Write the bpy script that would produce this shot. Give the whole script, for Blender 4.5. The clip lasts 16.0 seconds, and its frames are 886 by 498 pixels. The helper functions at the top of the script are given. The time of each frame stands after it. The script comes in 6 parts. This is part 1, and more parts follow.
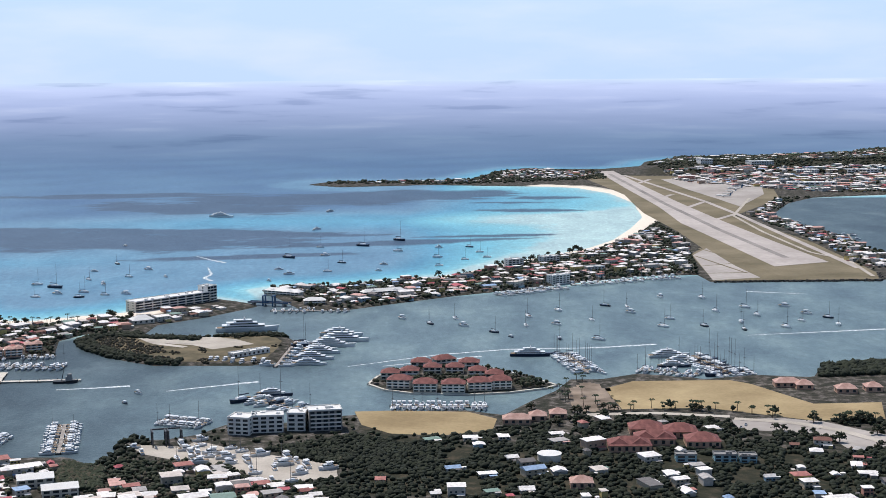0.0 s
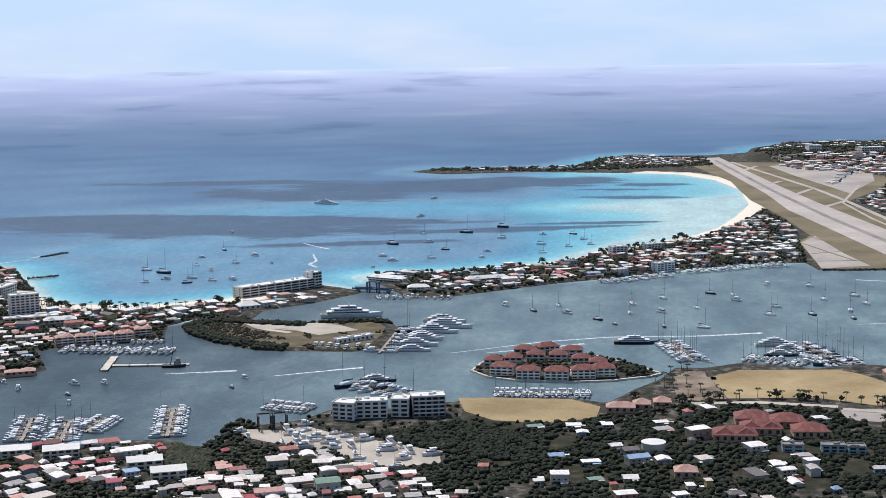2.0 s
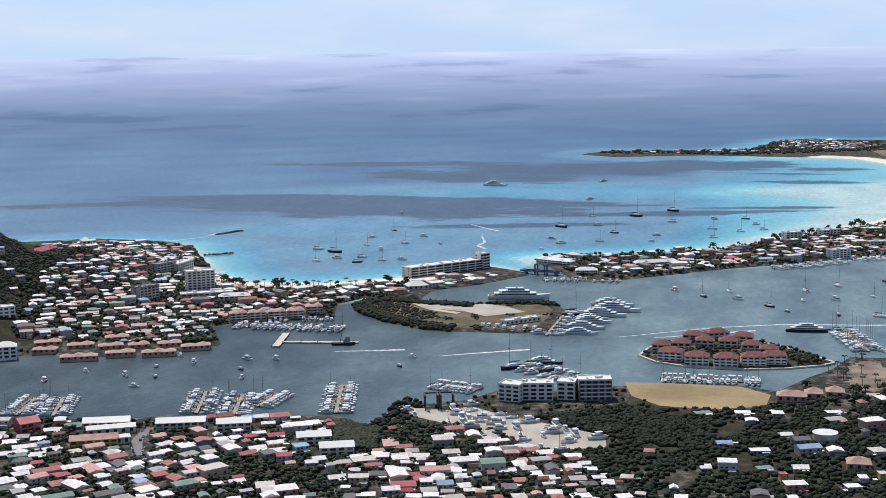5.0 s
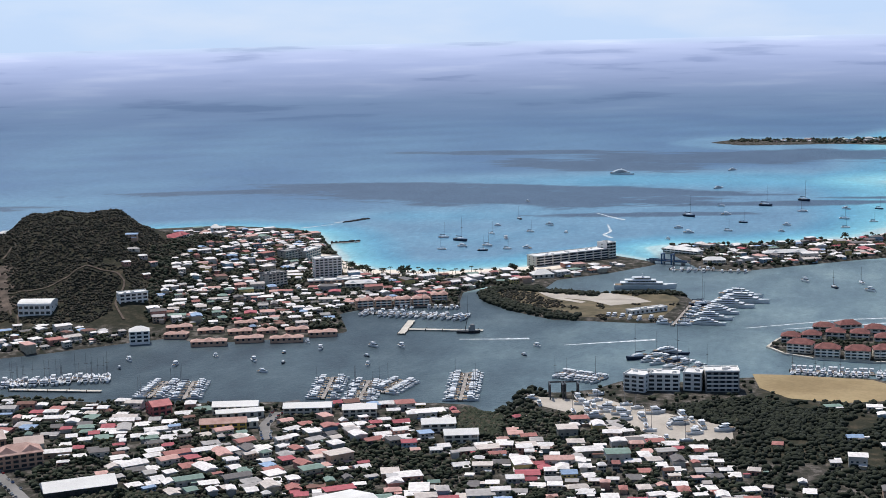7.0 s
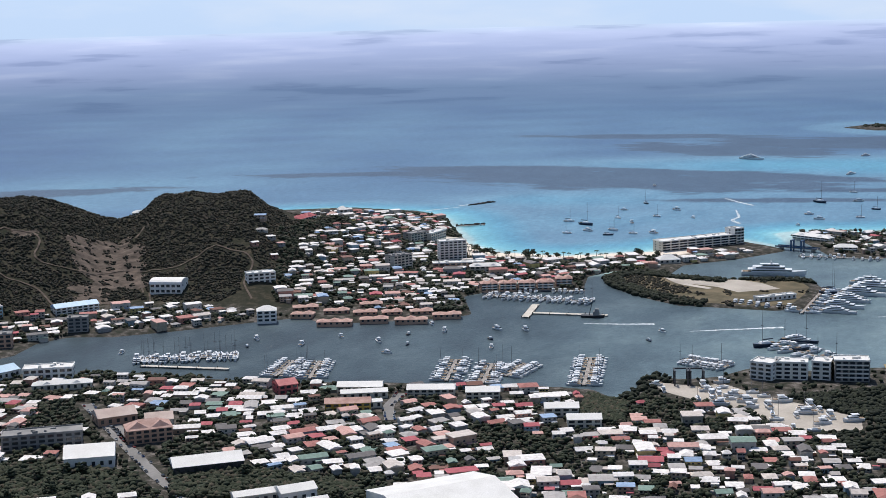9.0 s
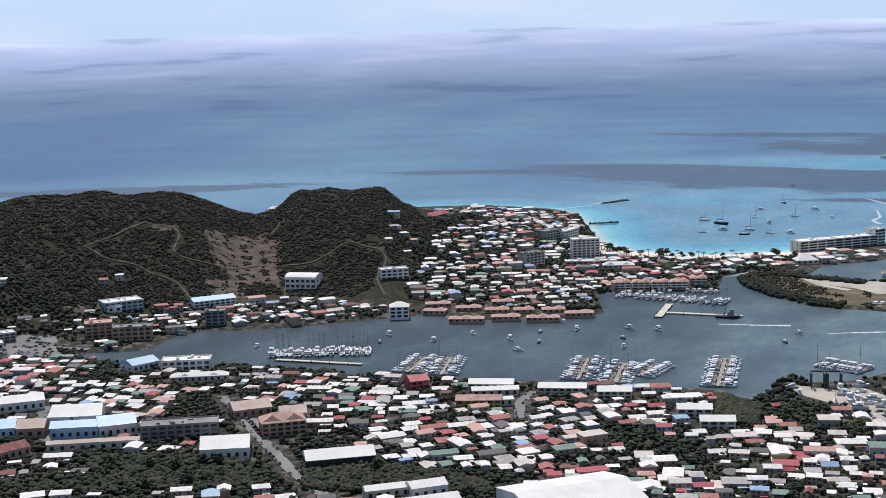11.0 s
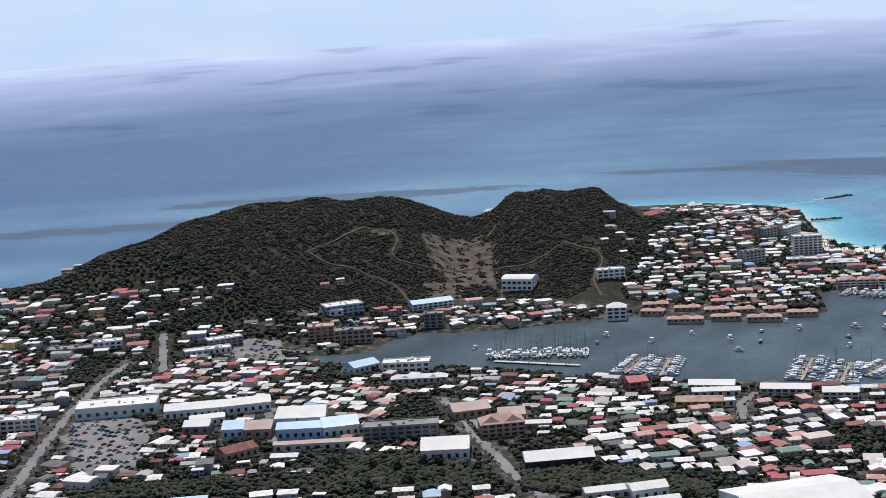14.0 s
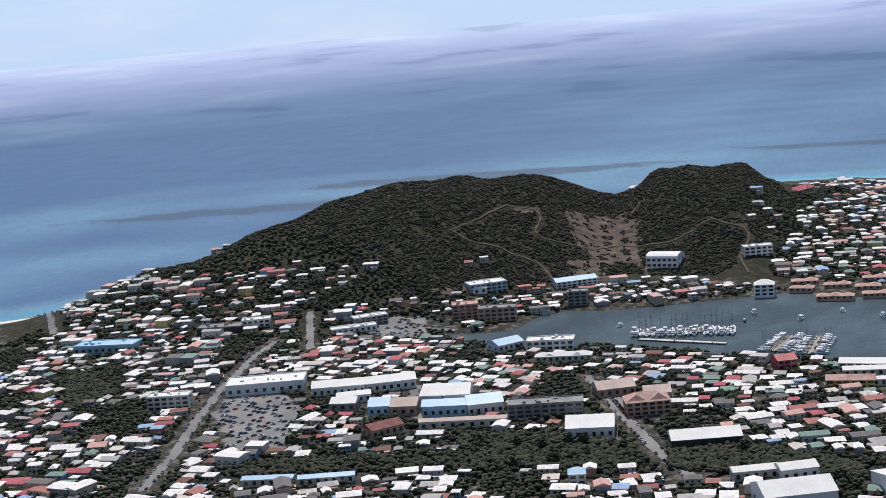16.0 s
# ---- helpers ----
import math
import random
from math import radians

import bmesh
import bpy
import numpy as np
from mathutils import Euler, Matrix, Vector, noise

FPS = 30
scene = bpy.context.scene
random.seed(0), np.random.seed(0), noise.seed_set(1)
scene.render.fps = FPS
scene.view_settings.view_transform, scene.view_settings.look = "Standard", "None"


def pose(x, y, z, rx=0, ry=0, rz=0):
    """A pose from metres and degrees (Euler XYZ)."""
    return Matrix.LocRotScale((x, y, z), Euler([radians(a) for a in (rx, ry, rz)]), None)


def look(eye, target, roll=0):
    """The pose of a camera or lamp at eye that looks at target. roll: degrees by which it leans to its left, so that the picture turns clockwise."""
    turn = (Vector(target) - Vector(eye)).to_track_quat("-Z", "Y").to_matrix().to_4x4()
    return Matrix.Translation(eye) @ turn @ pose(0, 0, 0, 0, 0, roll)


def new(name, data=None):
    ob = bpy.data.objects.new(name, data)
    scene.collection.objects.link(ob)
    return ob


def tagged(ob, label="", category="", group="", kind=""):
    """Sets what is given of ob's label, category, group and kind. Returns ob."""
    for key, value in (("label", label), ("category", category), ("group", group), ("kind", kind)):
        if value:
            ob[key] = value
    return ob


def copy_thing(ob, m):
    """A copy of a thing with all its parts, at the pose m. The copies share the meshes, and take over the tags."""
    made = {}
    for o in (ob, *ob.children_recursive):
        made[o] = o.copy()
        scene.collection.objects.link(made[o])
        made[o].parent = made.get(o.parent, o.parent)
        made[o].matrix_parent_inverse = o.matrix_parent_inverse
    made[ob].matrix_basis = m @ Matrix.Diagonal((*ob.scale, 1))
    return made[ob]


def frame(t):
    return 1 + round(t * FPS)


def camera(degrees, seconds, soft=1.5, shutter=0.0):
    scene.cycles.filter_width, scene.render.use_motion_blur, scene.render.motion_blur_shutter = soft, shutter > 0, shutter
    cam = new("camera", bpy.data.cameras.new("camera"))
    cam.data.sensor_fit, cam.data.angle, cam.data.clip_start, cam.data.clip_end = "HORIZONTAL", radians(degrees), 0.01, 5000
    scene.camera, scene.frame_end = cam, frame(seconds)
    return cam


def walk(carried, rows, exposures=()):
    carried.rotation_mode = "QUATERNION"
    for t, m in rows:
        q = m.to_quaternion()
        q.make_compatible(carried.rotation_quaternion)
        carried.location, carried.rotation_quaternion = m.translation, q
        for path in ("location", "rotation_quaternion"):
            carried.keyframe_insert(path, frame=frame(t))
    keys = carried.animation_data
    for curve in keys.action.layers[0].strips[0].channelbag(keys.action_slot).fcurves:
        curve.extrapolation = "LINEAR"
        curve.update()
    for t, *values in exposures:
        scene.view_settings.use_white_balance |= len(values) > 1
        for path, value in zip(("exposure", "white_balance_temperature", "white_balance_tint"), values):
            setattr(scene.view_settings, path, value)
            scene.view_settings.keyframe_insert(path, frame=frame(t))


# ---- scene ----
# ---- camera: it stands on a lookout and turns to its left ----
EYE = 240.0
cam = camera(33.56, 16.0, soft=0.6)
TURNS = [
    # seconds, tilt, lean, heading
    (0.0, 82.858, 0.412, -0.010),
    (0.5, 82.692, 0.547, 1.034),
    (1.0, 82.558, 0.661, 2.100),
    (1.5, 82.471, 0.770, 3.099),
    (2.0, 82.392, 0.803, 4.009),
    (2.5, 82.309, 0.820, 4.810),
    (3.0, 82.228, 0.782, 5.659),
    (3.5, 82.132, 0.759, 6.725),
    (4.0, 81.999, 0.732, 7.995),
    (6.5, 81.528, 1.194, 14.351),
    (7.0, 81.429, 1.246, 15.503),
    (7.5, 81.295, 1.308, 16.686),
    (8.0, 81.148, 1.309, 17.899),
    (8.5, 81.005, 1.314, 19.113),
    (9.0, 80.886, 1.337, 20.414),
    (11.5, 81.074, 1.851, 26.802),
    (12.0, 81.267, 2.186, 27.949),
    (12.5, 81.440, 2.534, 29.118),
    (13.0, 81.533, 2.921, 30.470),
    (13.5, 81.502, 3.405, 32.041),
    (14.0, 81.366, 3.848, 33.763),
    (14.5, 81.172, 4.301, 35.413),
    (15.0, 81.024, 4.688, 36.911),
    (15.5, 80.995, 4.934, 38.202),
    (16.0, 80.932, 5.072, 39.245),
]
walk(cam, [(t, pose(0, 0, EYE, rx, ry, rz)) for t, rx, ry, rz in TURNS],
     exposures=[(0, 0.11), (4, 0.03), (9, 0.03), (16, 0.02)])

# ---- world and sun ----
SUN_EL, SUN_AZ = 58.0, 36.0          # degrees up; degrees to the left of straight ahead
world = bpy.data.worlds.new("sky")
scene.world = world
world.use_nodes = True
wn, wl = world.node_tree.nodes, world.node_tree.links
wn.clear()
sky = wn.new("ShaderNodeTexSky")
sky.sky_type, sky.sun_disc = "NISHITA", False
sky.sun_elevation, sky.sun_rotation = radians(SUN_EL), radians(-SUN_AZ)
sky.air_density, sky.dust_density, sky.ozone_density = 1.0, 0.6, 2.0
geo = wn.new("ShaderNodeTexCoord")
stretch = wn.new("ShaderNodeMapping")
stretch.inputs["Scale"].default_value = (7, 7, 32)
cloud = wn.new("ShaderNodeTexNoise")
cloud.inputs["Scale"].default_value, cloud.inputs["Detail"].default_value = 1.0, 6
ramp = wn.new("ShaderNodeValToRGB")
ramp.color_ramp.elements[0].position, ramp.color_ramp.elements[1].position = 0.45, 0.75
ramp.color_ramp.elements[1].color = (0.5, 0.5, 0.5, 1)
white = wn.new("ShaderNodeMixRGB")
white.inputs["Color2"].default_value = (8.0, 8.6, 9.8, 1)
pale = wn.new("ShaderNodeMixRGB")              # humid, milky air
white.inputs["Color1"].default_value = (5.3, 7.1, 10.0, 1)
bgd, wout = wn.new("ShaderNodeBackground"), wn.new("ShaderNodeOutputWorld")
bgd.inputs["Strength"].default_value = 0.1
wl.new(geo.outputs["Generated"], stretch.inputs["Vector"])
wl.new(stretch.outputs["Vector"], cloud.inputs["Vector"])
wl.new(cloud.outputs["Fac"], ramp.inputs["Fac"])
wl.new(ramp.outputs["Color"], white.inputs["Fac"])
upright = wn.new("ShaderNodeSeparateXYZ")
low = wn.new("ShaderNodeMapRange")              # the milky air lies low over the sea
low.interpolation_type = "SMOOTHSTEP"
for key, v in (("From Min", 0.04), ("From Max", 0.28), ("To Min", 0.9), ("To Max", 0.0)):
    low.inputs[key].default_value = v
wl.new(geo.outputs["Generated"], upright.inputs["Vector"])
wl.new(upright.outputs["Z"], low.inputs["Value"])
wl.new(low.outputs["Result"], pale.inputs["Fac"])
wl.new(sky.outputs["Color"], pale.inputs["Color1"])
wl.new(white.outputs["Color"], pale.inputs["Color2"])
wl.new(pale.outputs["Color"], bgd.inputs["Color"])
wl.new(bgd.outputs["Background"], wout.inputs["Surface"])

sun = new("sun", bpy.data.lights.new("sun", "SUN"))
sun.data.energy, sun.data.angle, sun.data.color = 4.1, radians(0.55), (1.0, 0.94, 0.88)
az, el = radians(SUN_AZ), radians(SUN_EL)
sun.matrix_world = look((-900 * math.sin(az) * math.cos(el), 900 * math.cos(az) * math.cos(el), 900 * math.sin(el)), (0, 0, 0))


# ---- materials ----
def nodes_of(name):
    m = bpy.data.materials.new(name)
    m.use_nodes = True
    nt = m.node_tree
    return m, nt, nt.nodes["Principled BSDF"]


def noise_node(nt, scale, detail=4.0, rough=0.55, coords="Object"):
    co = nt.nodes.new("ShaderNodeTexCoord")
    n = nt.nodes.new("ShaderNodeTexNoise")
    n.inputs["Scale"].default_value, n.inputs["Detail"].default_value, n.inputs["Roughness"].default_value = scale, detail, rough
    nt.links.new(co.outputs[coords], n.inputs["Vector"])
    return n


def ramp_node(nt, fac, stops):
    r = nt.nodes.new("ShaderNodeValToRGB")
    e = r.color_ramp.elements
    while len(e) < len(stops):
        e.new(0.5)
    for k, (p, c) in enumerate(stops):
        e[k].position, e[k].color = p, (*c, 1)
    nt.links.new(fac, r.inputs["Fac"])
    return r


def mix_node(nt, fac, a, b, how="MIX"):
    m = nt.nodes.new("ShaderNodeMixRGB")
    m.blend_type = how
    for sock, v in ((m.inputs["Fac"], fac), (m.inputs["Color1"], a), (m.inputs["Color2"], b)):
        if isinstance(v, (int, float)):
            sock.default_value = v
        elif isinstance(v, tuple):
            sock.default_value = (*v, 1)
        else:
            nt.links.new(v, sock)
    return m.outputs["Color"]


def bump_of(nt, b, height, strength, distance):
    k = nt.nodes.new("ShaderNodeBump")
    k.inputs["Strength"].default_value, k.inputs["Distance"].default_value = strength, distance
    nt.links.new(height, k.inputs["Height"])
    nt.links.new(k.outputs["Normal"], b.inputs["Normal"])


def mat(name, dark, light, scale=0.3, fine=3.0, rough=0.85, metal=0.0, bump=0.15, spec=0.3):
    """A weathered surface: broad stains between two colours, with finer grain on top."""
    m, nt, b = nodes_of(name)
    n1, n2 = noise_node(nt, scale, 5), noise_node(nt, fine, 3)
    base = ramp_node(nt, n1.outputs["Fac"], [(0.32, dark), (0.68, light)]).outputs["Color"]
    grain = ramp_node(nt, n2.outputs["Fac"], [(0.3, (0.78, 0.78, 0.78)), (0.75, (1, 1, 1))]).outputs["Color"]
    nt.links.new(mix_node(nt, 0.8, base, grain, "MULTIPLY"), b.inputs["Base Color"])
    b.inputs["Roughness"].default_value, b.inputs["Metallic"].default_value = rough, metal
    b.inputs["Specular IOR Level"].default_value = spec
    if bump:
        bump_of(nt, b, n2.outputs["Fac"], bump, 0.1)
    return m


def varied(name, colours, rough=0.8, island=True, scale=0.5, spec=0.25):
    """One paint chosen per piece out of a list of (share, colour), with stains."""
    m, nt, b = nodes_of(name)
    if island:
        g = nt.nodes.new("ShaderNodeNewGeometry").outputs["Random Per Island"]
    else:
        g = nt.nodes.new("ShaderNodeObjectInfo").outputs["Random"]
    r = nt.nodes.new("ShaderNodeValToRGB")
    r.color_ramp.interpolation = "CONSTANT"
    e, at = r.color_ramp.elements, 0.0
    while len(e) < len(colours):
        e.new(0.99)
    for k, (share, c) in enumerate(colours):
        e[k].position, e[k].color = at, (*c, 1)
        at += share
    nt.links.new(g, r.inputs["Fac"])
    n = noise_node(nt, scale, 5)
    grain = ramp_node(nt, n.outputs["Fac"], [(0.3, (0.62, 0.6, 0.58)), (0.62, (1, 1, 1))]).outputs["Color"]
    nt.links.new(mix_node(nt, 0.7, r.outputs["Color"], grain, "MULTIPLY"), b.inputs["Base Color"])
    b.inputs["Roughness"].default_value, b.inputs["Specular IOR Level"].default_value = rough, spec
    return m


ROOFS = [(0.46, (0.8, 0.77, 0.75)), (0.08, (0.42, 0.4, 0.39)), (0.1, (0.6, 0.54, 0.5)), (0.07, (0.4, 0.17, 0.15)), (0.05, (0.42, 0.11, 0.13)),
         (0.04, (0.2, 0.1, 0.08)), (0.05, (0.6, 0.36, 0.32)), (0.04, (0.2, 0.29, 0.25)), (0.03, (0.3, 0.42, 0.6)), (0.08, (0.16, 0.15, 0.15))]
WALLS = [(0.34, (0.5, 0.47, 0.43)), (0.18, (0.42, 0.36, 0.28)), (0.12, (0.46, 0.33, 0.25)), (0.12, (0.3, 0.3, 0.3)), (0.06, (0.5, 0.4, 0.17)),
         (0.06, (0.25, 0.36, 0.44)), (0.06, (0.46, 0.24, 0.19)), (0.06, (0.22, 0.22, 0.2))]
M_roof = varied("roof_sheeting", ROOFS)
M_wall = varied("rendered_wall", WALLS, 0.9)
M_roof_o = varied("roof_sheeting_single", ROOFS, island=False)
M_wall_o = varied("rendered_wall_single", WALLS, 0.9, island=False)
M_glass = mat("dark_window", (0.02, 0.025, 0.03), (0.05, 0.06, 0.07), 0.2, 2, 0.15, spec=0.6, bump=0)
M_white = mat("white_paint", (0.68, 0.67, 0.64), (0.82, 0.81, 0.79), 0.08, 1.5, 0.6)
M_cream = mat("cream_render", (0.5, 0.46, 0.4), (0.68, 0.64, 0.56), 0.08, 1.5, 0.85)
M_pink = mat("salmon_render", (0.42, 0.25, 0.18), (0.58, 0.38, 0.28), 0.1, 1.5, 0.85)
M_redroof = mat("red_tile_roof", (0.13, 0.045, 0.042), (0.3, 0.115, 0.1), 0.25, 3, 0.8)
M_salmonroof = mat("salmon_tile_roof", (0.4, 0.23, 0.19), (0.6, 0.4, 0.34), 0.2, 3, 0.8)
M_brightred = mat("bright_red_roof", (0.38, 0.07, 0.08), (0.56, 0.16, 0.16), 0.15, 2, 0.6)
M_blueroof = mat("pale_blue_roof", (0.3, 0.5, 0.68), (0.5, 0.68, 0.82), 0.06, 2, 0.5)
M_yellow = mat("ochre_paint", (0.45, 0.28, 0.05), (0.6, 0.4, 0.1), 0.1, 2, 0.8)
M_grey = mat("grey_concrete", (0.2, 0.2, 0.2), (0.34, 0.33, 0.32), 0.1, 2, 0.9)
M_dark = mat("dark_steel", (0.02, 0.025, 0.03), (0.06, 0.06, 0.07), 0.3, 3, 0.5)
M_bluesteel = mat("blue_steel", (0.03, 0.08, 0.16), (0.06, 0.13, 0.24), 0.3, 3, 0.5)
M_asphalt = mat("asphalt", (0.16, 0.155, 0.15), (0.27, 0.26, 0.25), 0.04, 0.8, 0.95)
M_runway = mat("runway_asphalt", (0.38, 0.34, 0.315), (0.52, 0.47, 0.44), 0.012, 0.15, 0.95)
M_apron = mat("apron_concrete", (0.32, 0.29, 0.265), (0.46, 0.42, 0.39), 0.01, 0.12, 0.95)
M_drygrass = mat("dry_grass", (0.27, 0.2, 0.105), (0.44, 0.34, 0.19), 0.02, 0.4, 1.0, bump=0.4)
M_airgrass = mat("airfield_grass", (0.13, 0.11, 0.065), (0.24, 0.2, 0.13), 0.012, 0.3, 1.0, bump=0.4)
M_dirt = mat("bare_dirt", (0.12, 0.09, 0.066), (0.34, 0.27, 0.21), 0.05, 0.6, 1.0, bump=0.4)
M_cut = mat("cut_earth", (0.055, 0.045, 0.036), (0.17, 0.13, 0.105), 0.12, 0.9, 1.0, bump=0.5)
M_yard = mat("boatyard_gravel", (0.38, 0.34, 0.29), (0.55, 0.5, 0.44), 0.03, 0.6, 1.0)
M_sand = mat("pale_sand", (0.68, 0.6, 0.5), (0.8, 0.73, 0.64), 0.03, 0.6, 1.0)
M_leaf = varied("dark_foliage", [(0.3, (0.026, 0.036, 0.02)), (0.3, (0.036, 0.046, 0.027)), (0.25, (0.05, 0.056, 0.034)), (0.15, (0.075, 0.066, 0.046))], 0.9)
M_hillscrub = varied("dry_hill_scrub", [(0.3, (0.027, 0.03, 0.022)), (0.3, (0.037, 0.037, 0.027)), (0.25, (0.05, 0.045, 0.034)), (0.15, (0.078, 0.064, 0.048))], 0.95)
# dark mangrove green, also used where cloud shade is put into foliage colour
M_mangrove_and_shade = varied("mangrove_and_shaded_foliage", [(0.5, (0.016, 0.022, 0.014)), (0.5, (0.027, 0.034, 0.02))], 0.9)
M_palm = mat("palm_frond", (0.03, 0.05, 0.025), (0.06, 0.085, 0.04), 0.5, 3, 0.7)
M_bark = mat("bark", (0.07, 0.05, 0.035), (0.14, 0.11, 0.08), 1, 6, 0.95)
M_hull = mat("white_gelcoat", (0.74, 0.75, 0.76), (0.84, 0.85, 0.86), 0.1, 2, 0.3, spec=0.5, bump=0)
M_navy = mat("navy_hull", (0.015, 0.025, 0.05), (0.03, 0.045, 0.08), 0.1, 2, 0.3, spec=0.5, bump=0)
M_teak = mat("teak_deck", (0.2, 0.14, 0.09), (0.32, 0.24, 0.16), 0.6, 4, 0.8)
M_spar = mat("alloy_mast", (0.12, 0.12, 0.13), (0.2, 0.2, 0.21), 0.5, 4, 0.45, metal=0.3)
M_wood = mat("grey_dock_boards", (0.24, 0.21, 0.19), (0.42, 0.39, 0.36), 0.3, 3, 0.95)
M_foam = mat("white_foam", (0.25, 0.33, 0.38), (0.88, 0.9, 0.92), 0.35, 1.2, 0.9)
M_isle = mat("islet_grass", (0.06, 0.055, 0.03), (0.2, 0.16, 0.1), 0.05, 0.7, 1.0, bump=0.5)
M_tyre = mat("worn_runway_centre", (0.2, 0.185, 0.175), (0.34, 0.31, 0.29), 0.02, 0.3, 0.95)
M_rock = mat("dark_rock", (0.045, 0.043, 0.04), (0.12, 0.11, 0.1), 0.15, 1.5, 0.95, bump=0.5)


# ---- mesh tools ----
class Build:
    """Gathers boxes, roofs and lofts into one mesh."""

    def __init__(self):
        self.v, self.f, self.m = [], [], []

    def face(self, pts, k=0):
        n = len(self.v)
        self.v += [tuple(p) for p in pts]
        self.f.append(tuple(range(n, n + len(pts))))
        self.m.append(k)

    def solid(self, verts, faces, k=0):
        n = len(self.v)
        self.v += [tuple(p) for p in verts]
        self.f += [tuple(n + i for i in q) for q in faces]
        self.m += [k] * len(faces)

    def prism(self, x, y, z0, z1, w, d, a=0.0, k=0, top=1.0, dx=0.0):
        """A box w by d, turned by a radians; top narrows its upper face."""
        c, s, out = math.cos(a), math.sin(a), []
        for z, t in ((z0, 1.0), (z1, top)):
            for px, py in ((-w / 2, -d / 2), (w / 2, -d / 2), (w / 2, d / 2), (-w / 2, d / 2)):
                px, py = px * t + (dx if z == z1 else 0), py * t
                out.append((x + px * c - py * s, y + px * s + py * c, z))
        self.solid(out, [(3, 2, 1, 0), (4, 5, 6, 7), (0, 1, 5, 4), (1, 2, 6, 5), (2, 3, 7, 6), (3, 0, 4, 7)], k)

    def roof(self, x, y, z, w, d, h, a=0.0, k=0, hip=0.0, eave=0.45):
        """A pitched roof on a w by d plan, its ridge along w; hip draws the ridge ends in."""
        c, s = math.cos(a), math.sin(a)
        W, D, t = w / 2 + eave, d / 2 + eave, 0.18
        p = [(-W, -D, 0), (W, -D, 0), (W, D, 0), (-W, D, 0), (-W, -D, t), (W, -D, t), (W, D, t), (-W, D, t), (-W + hip, 0, h), (W - hip, 0, h)]
        self.solid([(x + q[0] * c - q[1] * s, y + q[0] * s + q[1] * c, z + q[2]) for q in p],
                   [(3, 2, 1, 0), (0, 1, 5, 4), (1, 2, 6, 5), (2, 3, 7, 6), (3, 0, 4, 7), (4, 5, 9, 8), (6, 7, 8, 9), (5, 6, 9), (7, 4, 8)], k)

    def mesh(self, name, mats, smooth=False):
        me = bpy.data.meshes.new(name)
        me.from_pydata(self.v, [], self.f)
        for q in mats:
            me.materials.append(q)
        me.polygons.foreach_set("material_index", np.array(self.m, dtype=np.int32))
        if smooth:
            me.polygons.foreach_set("use_smooth", np.ones(len(self.f), dtype=bool))
        me.update()
        return me


def part(name, b, material, parent=None, label="", smooth=False):
    me = b if isinstance(b, bpy.types.Mesh) else b.mesh(name, material if isinstance(material, list) else [material], smooth)
    ob = new(name, me)
    if parent is not None:
        ob.parent = parent
    if label:
        ob["label"] = label
    return ob


def holder(name, x=0.0, y=0.0, z=0.0, a=0.0):
    ob = new(name)
    ob.empty_display_size = 1
    ob.matrix_basis = Matrix.Translation((x, y, z)) @ Matrix.Rotation(a, 4, "Z")
    return ob


# ---- the plan: shores, ridge, heights ----
SHORE_STRIP = [(-199, 1570), (-144, 1441), (-99, 1432), (-38, 1481), (8, 1516), (69, 1552), (107, 1578), (166, 1618), (220, 1650), (289, 1660), (294, 1603), (483, 1606),
               (560, 1700), (561, 1848), (552, 1890), (557, 2015), (537, 2122), (517, 2309), (592, 2514), (661, 2616), (804, 2662), (1500, 2750), (1900, 3900), (1268, 4150),
               (1150, 4020), (1020, 3840), (606, 3760), (498, 3620), (458, 3447), (356, 3364), (279, 3371), (192, 3420), (123, 3330), (54, 3090), (-100, 3044), (-231, 3060)]
SHORE_BAY = [(-275, 2973), (-208, 2912), (-28, 2951), (129, 2910), (217, 2888), (259, 2858), (310, 2727), (328, 2534), (312, 2297), (273, 2139), (232, 2002), (188, 1910),
             (123, 1828), (64, 1753), (9, 1670), (-55, 1633), (-104, 1601), (-177, 1592)]
SHORE_LAGOON = [(-188, 1459), (-228, 1399), (-269, 1357), (-272, 1295), (-324, 1314), (-341, 1279), (-328, 1212), (-407, 1185), (-420, 1164), (-388, 1093), (-403, 1074),
                (-438, 1054), (-491, 1029), (-516, 1050), (-550, 1019), (-592, 976), (-629, 945), (-663, 935), (-673, 910), (-665, 870), (-673, 854), (-708, 836)]
SHORE_TOWN = [(-681, 817), (-639, 822), (-588, 834), (-550, 847), (-495, 848), (-442, 847), (-400, 862), (-360, 872), (-325, 872), (-292, 886), (-256, 888), (-234, 888),
              (-214, 868), (-208, 895), (-211, 933), (-184, 929), (-164, 941), (-148, 970), (-110, 972), (-64, 994), (-35, 1005), (17, 1004), (40, 991), (62, 1034), (82, 1066),
              (96, 1105), (118, 1104), (151, 1124), (200, 1102), (237, 1115), (283, 1107), (300, 1149), (355, 1160), (700, 1230), (1700, 900)]
SHORE_SOUTH = [(1700, -1700), (-2300, -1700), (-2300, 100), (-1300, 640), (-1150, 752), (-1120, 860), (-1090, 1000), (-1030, 1250), (-950, 1500), (-850, 1640), (-760, 1685), (-660, 1670),
               (-615, 1640), (-564, 1539), (-512, 1438), (-464, 1388), (-392, 1383), (-316, 1424), (-294, 1454), (-242, 1515), (-195, 1477)]
ISLE = [(-326, 1274), (-317, 1295), (-300, 1308), (-262, 1296), (-220, 1286), (-181, 1301), (-146, 1305), (-131, 1269), (-131, 1230), (-137, 1178), (-158, 1165), (-204, 1167),
        (-236, 1168), (-281, 1202), (-314, 1242)]
